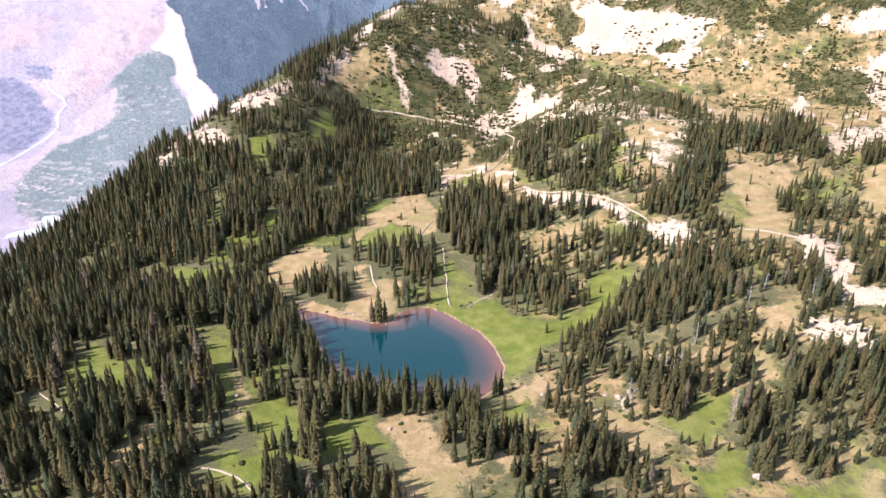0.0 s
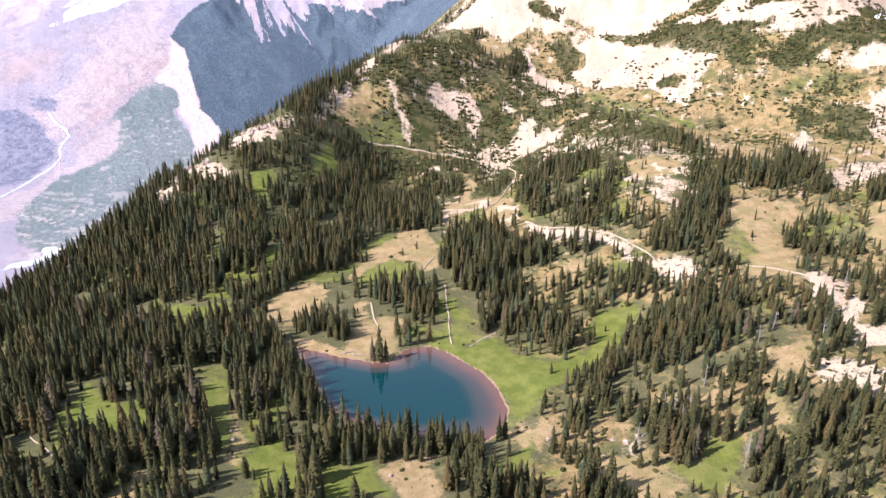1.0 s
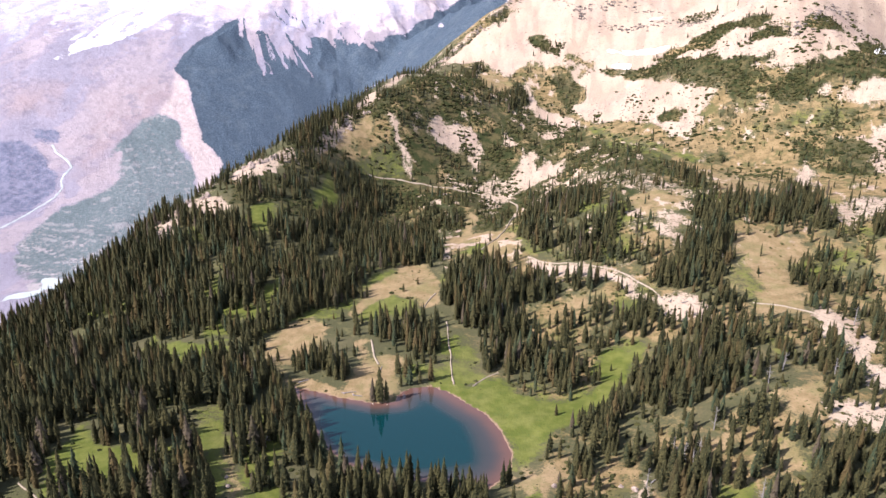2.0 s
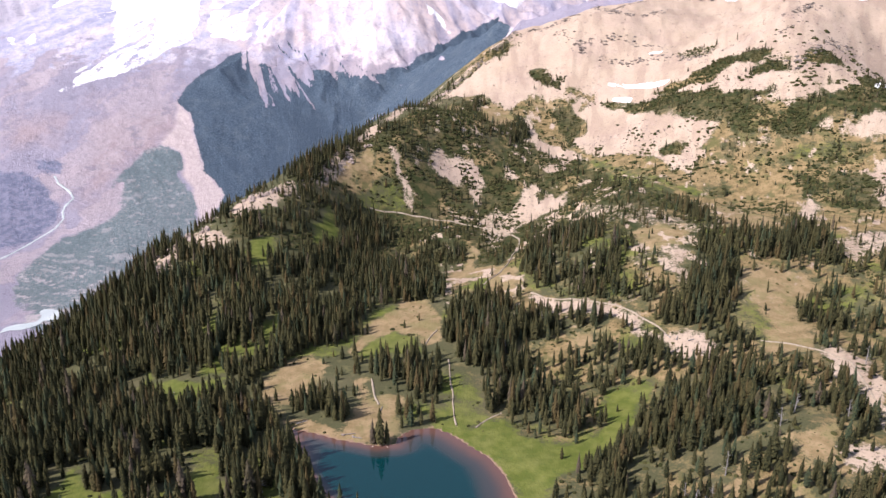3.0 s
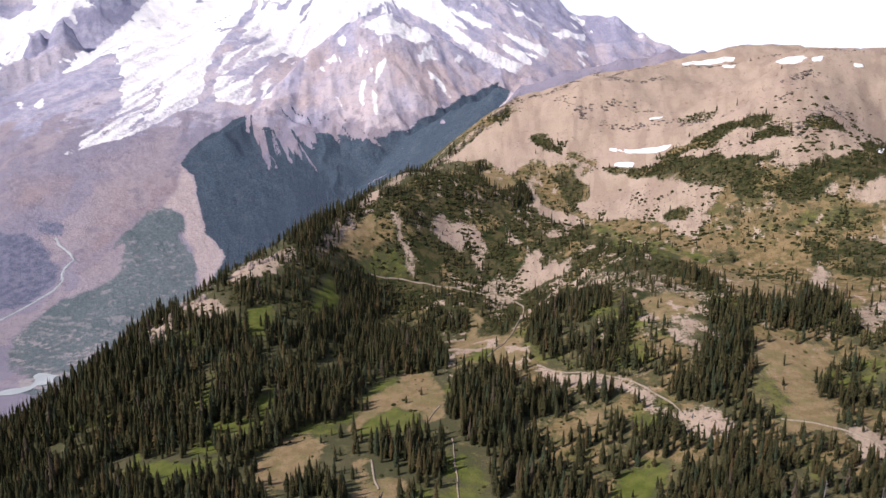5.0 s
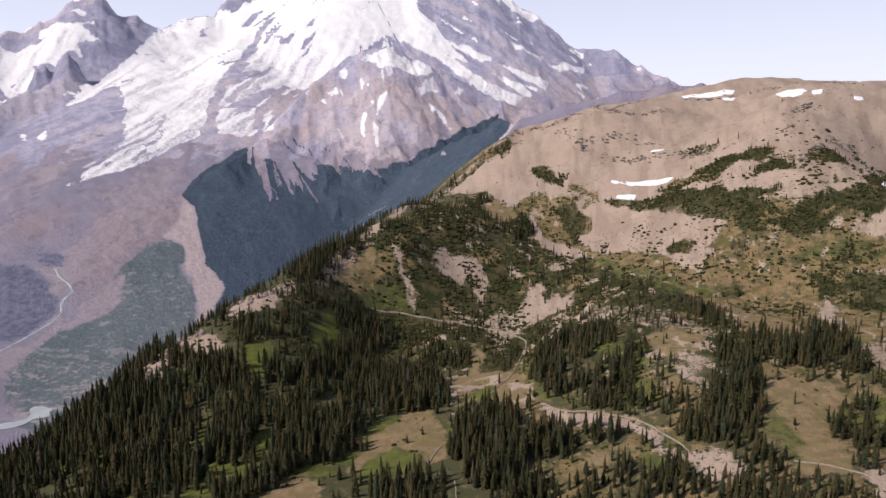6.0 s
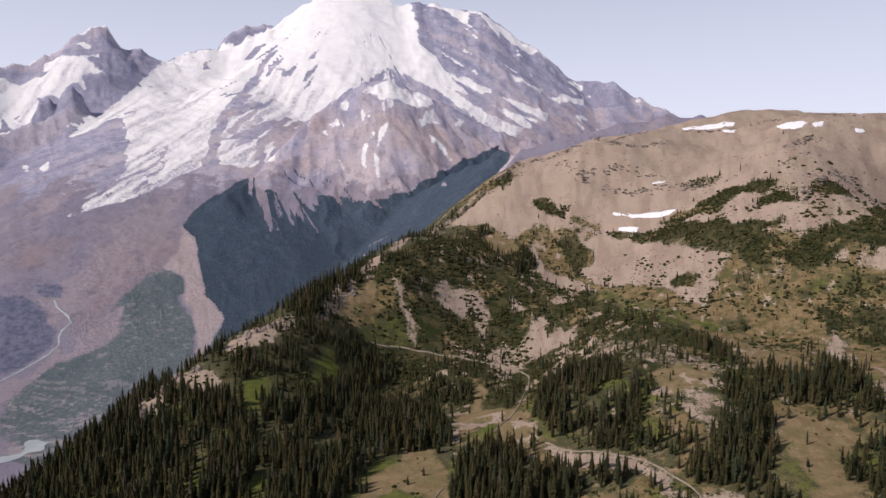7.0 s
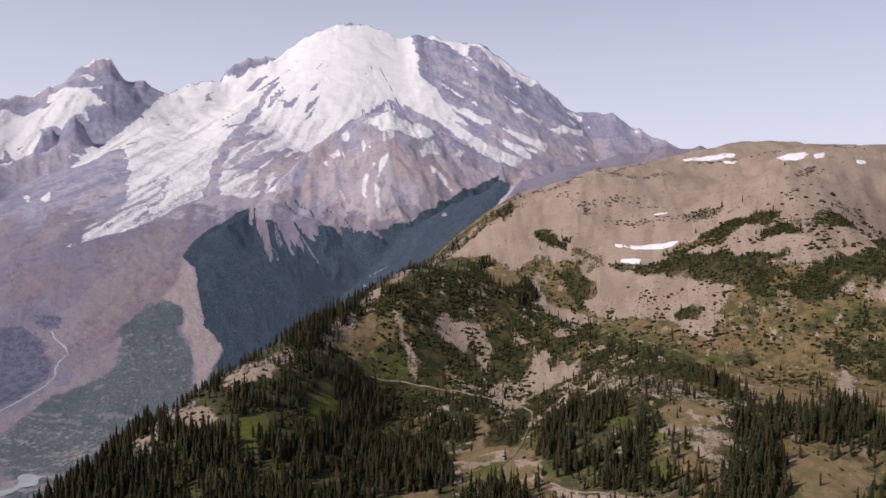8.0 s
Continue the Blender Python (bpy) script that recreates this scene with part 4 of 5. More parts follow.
def range_height(x, y):
    """The glacier valley and the mountain over it."""
    z = np.interp(np.hypot(x, y), [a for a, b in VALLEY], [b for a, b in VALLEY]) + fbm(x, y, 420, 4, 7) * 22
    rough = 0.5 * fbm(x, y, 300, 2, 3) - 0.25 + 0.85 * (0.45 - np.abs(fbm(x + 0.3 * y, y, 150, 6, 4)))
    flute = np.abs(fbm(np.arctan2(x, y) * 4200, np.hypot(x, y) * 0.22, 95, 4, 33))
    calm = 1 - 0.72 * mask(x, y, [ICE_FIELD, ICE_LEFT, ICE_TONGUE], 60.0)
    for nodes, slope, r in RIDGES:
        w = 28.0 if slope < 0.6 else 5.0
        z = w * np.logaddexp(z / w, (ridge(x, y, nodes, slope) + r * (2.1 * rough + 0.1 - 0.25 * flute) * calm) / w)
    z = z + np.clip((calm - 1) / -0.72, 0, 1) * (fbm(x + 0.4 * y, y * 2.0, 110, 4, 37) * 7)
    pond = np.clip((inside(x, y, POND) + 190) / 175, 0, 1)
    return z * (1 - pond) - 470 * pond


def height(x, y):
    x, y = np.asarray(x, float), np.asarray(y, float)
    z = shelf(x, y)
    grain = fbm(x, y, 22, 4, 11)
    z = z + grain * np.clip((y - 120) / 300, 0.25, 1.0) * 0.9
    bare = np.clip((y - 680) / 120, 0, 1) * np.clip((x - 30) / 80, 0, 1)
    z = z - bare * 2.4 * np.abs(fbm(np.arctan2(x, y) * 700, np.hypot(x, y) * 0.3, 26, 4, 35))
    z = z + np.clip((y - 560) / 60, 0, 1) * fbm(x, y, 48, 4, 36) * 1.6 + bare * fbm(x, y, 75, 4, 38) * 3.2
    lake = inside(x, y, LAKE)
    z = np.where(lake > -14, np.maximum(z, 0.5) * np.clip(-lake / 14, 0, 1) + 0.25 * np.clip((lake + 14) / 14, 0, 1) , z)
    z = np.where(lake > 0, -np.minimum(lake * 0.35, 5), z)
    z = np.where((lake < -14) & (lake > -60), np.maximum(z, 0.4), z)
    return np.maximum(z, range_height(x, y))


# ---- mesh helpers ----
def sheet(name, verts, faces, mats, attrs=None, smooth=True):
    me = bpy.data.meshes.new(name)
    verts, faces = np.asarray(verts, np.float32), np.asarray(faces, np.int32)
    n = faces.shape[1]
    me.vertices.add(len(verts)), me.loops.add(faces.size), me.polygons.add(len(faces))
    me.vertices.foreach_set("co", verts.ravel())
    me.loops.foreach_set("vertex_index", faces.ravel())
    me.polygons.foreach_set("loop_start", np.arange(0, faces.size, n, dtype=np.int32))
    me.polygons.foreach_set("use_smooth", np.full(len(faces), smooth))
    for m in mats:
        me.materials.append(m)
    for k, v in (attrs or {}).items():
        a = me.attributes.new(k, "FLOAT", "POINT")
        a.data.foreach_set("value", np.asarray(v, np.float32))
    me.update(calc_edges=True)
    return me


def part(name, me, parent=None, label=""):
    ob = new(name, me)
    ob.parent = parent
    return tagged(ob, label)


def grid_faces(rows, cols):
    i = np.arange((rows - 1) * cols).reshape(rows - 1, cols)[:, :-1]
    return np.stack([i, i + 1, i + cols + 1, i + cols], -1).reshape(-1, 4)


# ---- ground, valley and mountain: one sheet in two pieces, rings round the drone's start ----
bearing = np.concatenate([np.arange(-180, -42, 3.0), np.linspace(-42, 40, 660), np.arange(43, 181, 3.0)])
rings = [0.5, 20, 40]
while rings[-1] < 4750:
    rings.append(rings[-1] + min(0.0085 * rings[-1] + 0.35, 13))
rings = np.array(rings)
rings = rings[: int(np.searchsorted(rings, 1440))]


def paint(x, y, edge=2.5, wobble=3.0):
    """How much of each kind of cover lies at a place, and how thick the trees stand there."""
    jx, jy = x + fbm(x, y, 12, 4, 21) * wobble, y + fbm(x, y, 12, 4, 22) * wobble * 1.5
    a = {k: np.zeros(x.shape) for k in ("green", "dry", "scree", "brush", "sward", "shrub", "tree")}
    a["sward"] = np.clip((x + 10) / 50, 0, 1) * 0.8
    far = np.clip((np.hypot(x, y) - 880) / 60, 0, 1) * np.clip((x - 60) / 40, 0, 1)
    a["scree"] = np.maximum(far, np.clip((x - 385) / 30, 0, 1) * np.clip((y - 660) / 60, 0, 1))
    a["sward"] = a["sward"] * (1 - a["scree"])
    a["tree"] = np.where((x > 20) & (y < 430), 0.24, np.where(x > 120, 0.05, 0.14)) * (1 - a["scree"]) * (y < 900)
    for kind, share, o in COVERS:
        xs, ys = [p[0] for p in o], [p[1] for p in o]
        k = (jx > min(xs) - 8) & (jx < max(xs) + 8) & (jy > min(ys) - 8) & (jy < max(ys) + 8)
        if not k.any():
            continue
        m = np.clip(0.5 + inside(jx[k], jy[k], o) / (2 * edge), 0, 1) * share
        over = m * 0.8 if kind == "grove" else m
        for c in a:
            if c != "tree":
                a[c][k] = a[c][k] * (1 - over)
        if kind == "grove":
            full = m / share
            a["tree"][k] = a["tree"][k] * (1 - full) + m
        else:
            a["tree"][k] = a["tree"][k] * (1 - m) + {"shrub": 0.48, "brush": 0.17, "sward": 0.06, "dry": 0.012, "green": 0.006, "scree": 0.012}[kind] * m * np.where((kind == "scree") & (y[k] > 700), 0.05, 1)
            a[kind][k] += m
    return a


def zone_attrs(x, y, z):
    a = paint(x, y, 3.6, 4.0)
    thick = a.pop("shrub")
    del a["tree"]
    d = side(x, y, CREST)
    a["brush"] = np.maximum(a["brush"], thick)
    a["sward"] = np.maximum(a["sward"], a["brush"] * np.clip(fbm(x, y, 22, 4, 29) * 0.9 + 0.05, 0, 0.75))
    a["green"] = np.maximum(a["green"], np.clip(fbm(x, y, 24, 3, 31) * 1.2 - 0.05, 0, 0.8) * (y < 480) * (1 - np.clip(a["dry"] + a["scree"], 0, 1)) * np.where(x > 20, 0.75, 1))
    rim = np.exp(-(((d + 4) / 8) ** 2)) * (y > 400) * np.clip(0.5 + fbm(x, y, 25, 3, 41) * 0.9, 0, 1)
    specks = np.clip(fbm(x, y, 9, 5, 43) * 1.5 - 0.45, 0, 0.75) * np.clip((y - 330) / 80, 0, 1) * np.clip((x + 60) / 60, 0, 1)
    a["scree"] = np.maximum.reduce([a["scree"], rim, specks * (1 - thick)])
    for w, line in TRAILS:
        a["scree"] = np.maximum(a["scree"], 0.4 * np.exp(-(side(x, y, line) / (w * 0.9)) ** 2))
    far_dry = a["dry"] * np.clip((y - 440) / 60, 0, 1)
    a["sward"] = np.maximum(a["sward"], far_dry * 0.7)
    a["gully"] = 0.5 + 0.5 * fbm(np.arctan2(x, y) * 900, np.hypot(x, y) * 0.16 + 0.1 * x, 9, 4, 45)
    a["bed"] = np.clip((inside(x, y, LAKE) + 1.2) / 1.6, 0, 1)
    return a


def far_attrs(x, y, z):
    j, k = fbm(x, y, 60, 6, 51), fbm(x, y, 60, 6, 52)
    # the way down the cone from the summit, and along the glacier's flow
    ox, oy = x + 560, y - 4470
    rad = np.hypot(ox, oy) + 1
    turn = np.arctan2(oy, ox)
    cone = fbm(turn * 820, rad * 0.09 + 0.3 * j, 26, 5, 53)
    ribs = fbm(turn * 820, rad * 0.2 + 0.4 * k, 70, 5, 57)
    per, alo = x * 0.953 - y * 0.302, x * 0.302 + y * 0.953
    flow = fbm(per + 12 * j, alo * 0.07, 20, 5, 58)
    drift = fbm(per + 30 * j, alo * 0.14 + 10 * k, 60, 6, 59)
    sx, sy = x + j * 7 + ox / rad * (cone * 13 + ribs * 8), y + k * 9 + oy / rad * (cone * 13 + ribs * 8)
    a = {}
    ice = mask(sx, sy, PATCHES["ice"], 9.0)
    crag = mask(sx + flow * 10, sy, PATCHES["crag"], 8.0)
    high = np.clip((z - 200) / 150, 0, 1)
    nuna = np.clip((cone + 0.6 * fbm(x, y, 140, 3, 55) - 0.95) * 4, 0, 1) * high * np.clip((1000 - z) / 150, 0, 1)
    flecks = np.clip((fbm(turn * 820, rad * 0.22, 22, 5, 61) + 0.5 * fbm(x, y, 160, 2, 62) - 0.8 + 0.2 * (x < -1150)) * 4, 0, 1) * high
    grime = mask(x + j * 25, y + k * 25, PATCHES["grime"], 40.0)
    worn = np.clip((fbm(per, alo * 0.2, 26, 6, 63) - 0.12) * 2.4, 0, 1)
    a["snow"] = np.clip(np.maximum(ice - crag - nuna - 0.75 * grime * worn, flecks * (1 - crag * np.clip((z - 400) / 90, 0, 1))), 0, 1)
    low_ice = np.clip((760 + j * 120 - z) / 300, 0, 1)
    a["dirty"] = np.clip(low_ice * np.clip(0.16 + flow * 0.75, 0, 0.8) + 0.5 * grime * (0.6 + 0.7 * flow) + 0.25 * np.clip(ribs - 0.1, 0, 1) * np.clip((rad - 450) / 500, 0, 1), 0, 0.9)
    a["tan"] = np.clip((560 + j * 120 - z) / 260, 0, 1) * np.clip((x + 1150 + j * 150) / 350, 0.1, 1)
    a["flute"] = 0.5 + 0.5 * (0.6 * cone + 0.6 * ribs) * np.clip(rad / 450 - 0.3, 0, 1)
    a["drift"] = 0.5 + 0.5 * drift
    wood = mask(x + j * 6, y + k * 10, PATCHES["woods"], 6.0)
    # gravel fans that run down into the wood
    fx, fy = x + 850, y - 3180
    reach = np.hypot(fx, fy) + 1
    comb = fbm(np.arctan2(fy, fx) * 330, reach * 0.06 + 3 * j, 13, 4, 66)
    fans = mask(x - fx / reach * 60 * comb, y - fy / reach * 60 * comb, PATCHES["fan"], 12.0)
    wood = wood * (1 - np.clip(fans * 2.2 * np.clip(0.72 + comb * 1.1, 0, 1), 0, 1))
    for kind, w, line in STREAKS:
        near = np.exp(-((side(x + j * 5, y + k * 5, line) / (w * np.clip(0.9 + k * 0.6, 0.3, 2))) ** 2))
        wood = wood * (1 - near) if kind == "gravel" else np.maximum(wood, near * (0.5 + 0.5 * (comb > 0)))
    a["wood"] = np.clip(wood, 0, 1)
    low = np.clip((150 + j * 60 - z) / 130, 0, 1)
    moraine = mask(x + j * 8, y + k * 8, PATCHES["moraine"], 8.0)
    bare = np.clip(1 - np.hypot(x - 480, y - 1650) / 700, 0, 1) * 3
    a["gravel"] = np.clip(np.maximum.reduce([moraine, low, bare]), 0, 1)
    a["pale"] = moraine
    a["rust"] = mask(x + j * 40 + drift * 20, y + k * 40, PATCHES["rust"], 50.0)
    # mask of the painted shade by the river
    a["valley_shade"] = mask(x + j * 14, y + k * 14, PATCHES["valley_shade"], 14.0)
    green = np.maximum(mask(x + j * 10 + drift * 14, y + k * 14 + drift * 30, PATCHES["meadow"], 16.0), np.clip((x + 800) / 100, 0, 1) * np.clip((2350 - y) / 120, 0, 1) * (x < -150))
    bank = np.exp(-((side(x + j * 9, y, RIVER) / 16) ** 2))
    a["valley"] = green * (1 - moraine) * (1 - bank)
    a["fleck"] = np.clip(fbm(x * 0.22 + 8 * j, y + 10 * k, 12, 5, 70) * 1.5 + 0.35 * fbm(x, y, 120, 2, 71) - 0.5, 0, 1)
    a["shore"] = np.maximum(bank * 0.8, np.clip((1900 - y) / 400, 0, 1) * np.clip(fbm(x, y * 2.2, 75, 5, 68) * 1.6 - 0.15, 0, 0.9))
    return a


def ground_piece(name, r, deg, mat, attrs):
    rr, bb = np.meshgrid(r, np.radians(deg), indexing="ij")
    x, y = (rr * np.sin(bb)).ravel(), (rr * np.cos(bb)).ravel()
    z = height(x, y)
    return new(name, sheet(name, np.stack([x, y, z], -1), grid_faces(len(r), len(deg))[:, ::-1], [mat], attrs(x, y, z)))


tagged(ground_piece("ground", rings, bearing, GROUND, zone_attrs), "alpine shelf of meadow, dry grass and pale scree above a valley", "ground", kind="structure")
far_rings = np.concatenate([[rings[-1] - 3], np.arange(rings[-1] + 8, 4750, 11.0)])
far_bearing = np.concatenate([np.arange(-180, -41, 3.0), np.linspace(-38, 36, 800), np.arange(39, 181, 3.0)])
tagged(ground_piece("mountain", far_rings, far_bearing, MOUNTAIN, far_attrs), "glacier-covered volcano over a wooded spur, blue-mauve haze painted into its colours", "mountain", kind="structure")


# ---- lake ----
def lake():
    x, y = np.meshgrid(np.arange(-80, 36, 1.0), np.arange(196, 292, 1.0))
    d = inside(x, y, LAKE)
    me = sheet("lake", np.stack([x, y, np.zeros(x.shape)], -1).reshape(-1, 3), grid_faces(*x.shape), [WATER], {"deep": np.clip(d / (9 - 4 * np.clip((-30 - x) / 15, 0, 1) + 14 * np.clip((x + 12) / 25, 0, 1) + 12 * np.clip((y - 250) / 20, 0, 1)), 0, 1).ravel()})
    tagged(new("lake", me), "still teal tarn with a reddish-brown shallow rim", "lake", kind="structure")


lake()


def ribbon(name, wide, line, mat, lift, label, category):
    pts = []
    for (ax, ay), (bx, by) in zip(line, line[1:]):
        n = max(2, int(math.hypot(bx - ax, by - ay) / 1.5))
        pts += [(ax + (bx - ax) * i / n, ay + (by - ay) * i / n) for i in range(n)]
    p = np.array(pts + [line[-1]], float)
    for _ in range(6):
        p[1:-1] = (p[:-2] + 2 * p[1:-1] + p[2:]) / 4
    p = p + np.stack([fbm(p[:, 0], p[:, 1], 9, 2, 71), fbm(p[:, 0], p[:, 1], 9, 2, 72)], -1) * 0.5
    t = np.gradient(p, axis=0)
    t /= np.linalg.norm(t, axis=1)[:, None] + 1e-9
    nrm = np.stack([-t[:, 1], t[:, 0]], -1)
    w = wide * 0.5 * (1 + 0.35 * fbm(p[:, 0], p[:, 1], 6, 2, 73))
    cols_ = [p + nrm * (w * k)[:, None] for k in (-1, -0.5, 0, 0.5, 1)]
    xy = np.stack(cols_, 1)
    z = height(xy[..., 0], xy[..., 1]) + np.array([-0.1, 1, 1.15, 1, -0.1]) * lift
    v = np.concatenate([xy, z[..., None]], -1).reshape(-1, 3)
    tagged(new(name, sheet(name, v, grid_faces(len(p), 5), [mat])), label, category, kind="structure")


for wide, line in TRAILS:
    ribbon("trail", max(wide, 0.0019 * line[0][1]), line, DUST, 0.12 + 0.0008 * line[0][1], "pale trodden dirt trail through the meadow", "trail")


# ---- conifers ----
def fir(rng, tall, wide, tiers, tips, bare=0.06):
    """A narrow fir: trunk, and whorls of drooping boughs as jagged skirts. Returns verts, tris, and the count of trunk tris."""
    v, f = [], []
    r0 = tall * 0.013 + 0.05
    for k in range(4):
        a = k * math.pi / 2
        v.append((r0 * math.cos(a), r0 * math.sin(a), -0.6))
    v.append((0, 0, tall * 0.9))
    f += [(k, (k + 1) % 4, 4) for k in range(4)]
    trunk = len(f)
    lo = tall * bare
    lean = rng.normal(0, 0.006, 2)
    for i in range(tiers):
        q = i / (tiers - 1)
        z = lo + (tall - lo) * q * 0.95
        r = wide * (min(1, (1 - q) / 0.6) ** 0.8 * 0.94 + 0.06) * rng.uniform(0.84, 1.12) * (0.8 if i == 0 else 1)
        gap = (tall - lo) / tiers
        base = len(v)
        turn = rng.uniform(0, 6.3)
        cx, cy = lean * z + rng.normal(0, wide * 0.05, 2)
        v.append((cx, cy, z + gap * 1.3))
        for k in range(2 * tips):
            a = turn + k * math.pi / tips + rng.normal(0, 0.12)
            out = k % 2 == 0
            rr = r * (rng.uniform(0.8, 1.15) if out else rng.uniform(0.58, 0.8))
            v.append((cx + rr * math.cos(a), cy + rr * math.sin(a), z - (gap * rng.uniform(0.2, 0.85) if out else gap * rng.uniform(-0.2, 0.2))))
        f += [(base, base + 1 + k, base + 1 + (k + 1) % (2 * tips)) for k in range(2 * tips)]
    return np.array(v), np.array(f), trunk


def scatter(models, spots):
    """One mesh from many copies: models are (verts, tris, trunk), spots (x, y, z, turn, scale, fat, model)."""
    vs, fs, ms, ts, at = [], [], [], [], 0
    hue = np.random.default_rng(8)
    for k, (mv, mf, trunk) in enumerate(models):
        s = spots[spots[:, 6] == k]
        if not len(s):
            continue
        c, n = np.cos(s[:, 3])[:, None], np.sin(s[:, 3])[:, None]
        w = (s[:, 4] * s[:, 5])[:, None]
        p = np.stack([(c * mv[:, 0] - n * mv[:, 1]) * w + s[:, 0:1], (n * mv[:, 0] + c * mv[:, 1]) * w + s[:, 1:2], mv[:, 2] * s[:, 4:5] + s[:, 2:3]], -1)
        vs.append(p.reshape(-1, 3))
        fs.append((mf[None] + (np.arange(len(s)) * len(mv))[:, None, None] + at).reshape(-1, 3))
        m = np.zeros(len(mf), np.int32)
        m[:trunk] = 1
        ms.append(np.tile(m, len(s)))
        ts.append(np.repeat(hue.uniform(0, 1, len(s)), len(mv)))
        at += len(s) * len(mv)
    return np.concatenate(vs), np.concatenate(fs), np.concatenate(ms), np.concatenate(ts)


def grow():
    """Where conifers stand: a jittered net thinned by clearings, groves and the lie of the land."""
    rng = np.random.default_rng(5)
    x, y = np.meshgrid(np.arange(-420, 420, 2.7), np.arange(95, 930, 2.7))
    x, y = (x + rng.uniform(-1.7, 1.7, x.shape)).ravel(), (y + rng.uniform(-1.7, 1.7, y.shape)).ravel()
    k = np.abs(np.degrees(np.arctan2(x, y))) < 41
    x, y = x[k], y[k]
    a = paint(x, y, 1.6, 2.5)
    d, shore = side(x, y, CREST), inside(x, y, LAKE)
    n, fine = fbm(x, y, 34, 4, 81), fbm(x, y, 12, 3, 83)
    dens = a["tree"]
    dens = np.where(dens > 0.3, dens * np.clip(0.92 + fine * 0.95 + n * 0.3, 0.05, 1.1), dens * np.clip(1 + 1.6 * fine, 0, 3))
    clear = np.clip(a["green"] + a["dry"] + a["scree"], 0, 1)
    dens = np.maximum(dens, 1.0 * np.exp(-(((d - 5) / 20) ** 2)) * (y < 700) * np.clip(0.8 + n, 0.3, 1) * (1 - clear))
    dens = np.maximum(dens, 0.5 * np.exp(-(((d - 1) / 10) ** 2)) * (y >= 700) * (y < 800) * np.clip(0.6 + n, 0, 1))
    dens = np.maximum(dens, 0.92 * (shore > -15) * ((x < -44) & (y < 262) | (y < 214) & (x < 12)))
    dens = dens * (shore < -1.8)
    for w, line in TRAILS:
        dens = dens * (np.abs(side(x, y, line)) > w * 0.5 + 1.2) * np.where(np.abs(side(x, y + 5, line)) < 5, 0.2, 1)
    dens = dens * (d < 40)
    k = rng.uniform(0, 1, x.shape) < dens * 0.92
    x, y, n, dens = x[k], y[k], n[k], dens[k]
    thick = a["shrub"][k]
    tall = np.clip(rng.normal(12.9, 2.6, x.shape) + n * 2.0, 4, 20) * np.clip(0.55 + dens * 0.6, 0.45, 1.0)
    tall = tall * (1 - 0.14 * np.clip((x - 30) / 50, 0, 1))
    tall = tall * np.where(y > 500, rng.uniform(0.42, 0.95, x.shape), 1.0) * np.where(thick > 0.4, 0.6, 1.0)
    tall = tall * np.where(rng.uniform(0, 1, x.shape) < 0.28, rng.uniform(0.35, 0.8, x.shape), 1.0)
    return np.stack([x, y, height(x, y) - 0.15, rng.uniform(0, 6.28, x.shape), tall / 12.0, rng.uniform(0.9, 1.3, x.shape) * (12 / np.maximum(tall, 4)) ** 0.3, rng.integers(0, 5, x.shape)], -1)


rng = np.random.default_rng(3)
FIRS = [fir(rng, 12.0, w, 13, 6) for w in (1.15, 1.3, 1.5, 1.25, 1.75)]
SLIM = [fir(rng, 12.0, w, 8, 5) for w in (1.2, 1.35, 1.55, 1.3, 1.8)]
spots = grow()
dist = np.hypot(spots[:, 0] - 0, spots[:, 1] - 30)
order = np.argsort(dist)
spots, dist = spots[order], dist[order]
lone = np.arange(len(spots)) < 300


def tree_mesh(name, model, which):
    mv, mf, trunk = model
    f = mf[:trunk] if which == "trunk" else mf[trunk:]
    used = np.unique(f)
    return sheet(name, mv[used], np.searchsorted(used, f), [BARK if which == "trunk" else LONE_NEEDLES], smooth=False)


PARTS = [(tree_mesh("trunk", m, "trunk"), tree_mesh("crown", m, "crown")) for m in FIRS]


def fir_tree(s):
    t = new("fir_tree")
    t.matrix_world = pose(s[0], s[1], s[2], 0, 0, math.degrees(s[3])) @ Matrix.Diagonal((s[4] * s[5], s[4] * s[5], s[4], 1))
    tr, cr = PARTS[int(s[6])]
    part("trunk", tr, t), part("crown", cr, t)
    size = "tall" if s[4] > 1.05 else ("young" if s[4] < 0.62 else "narrow")
    return tagged(t, size + " dark green subalpine fir on the near slope", "tree", "firs on the near slope")


for s in spots[lone]:
    fir_tree(s)


def forest(name, models, s, label):
    v, f, m, tone = scatter(models, s)
    me = sheet(name, v, f, [NEEDLES, BARK], {"tone": tone}, smooth=False)
    me.polygons.foreach_set("material_index", m)
    tagged(new(name, me), label, "forest", kind="stuff")


mid = ~lone & (dist < 345)
forest("fir_forest", FIRS, spots[mid], "dense dark subalpine fir forest round the tarn")
forest("fir_forest", SLIM, spots[~lone & ~mid], "firs thinning out up the farther slopes")


def spit_trees():
    """Three firs on the spit at the far shore."""
    for x, y, tall, fat, k in ((-28.0, 265.2, 17.5, 1.35, 1), (-31.2, 265.6, 12.5, 1.2, 0), (-25.4, 266.4, 10.5, 1.3, 3), (-29.6, 267.6, 9.0, 1.3, 2)):
        t = fir_tree((x, y, float(height(x, y)) - 0.1, k * 1.3, tall / 12, fat, k))
        tagged(t, "dark fir on a stony spit at the tarn's edge", group="firs on the spit")


spit_trees()


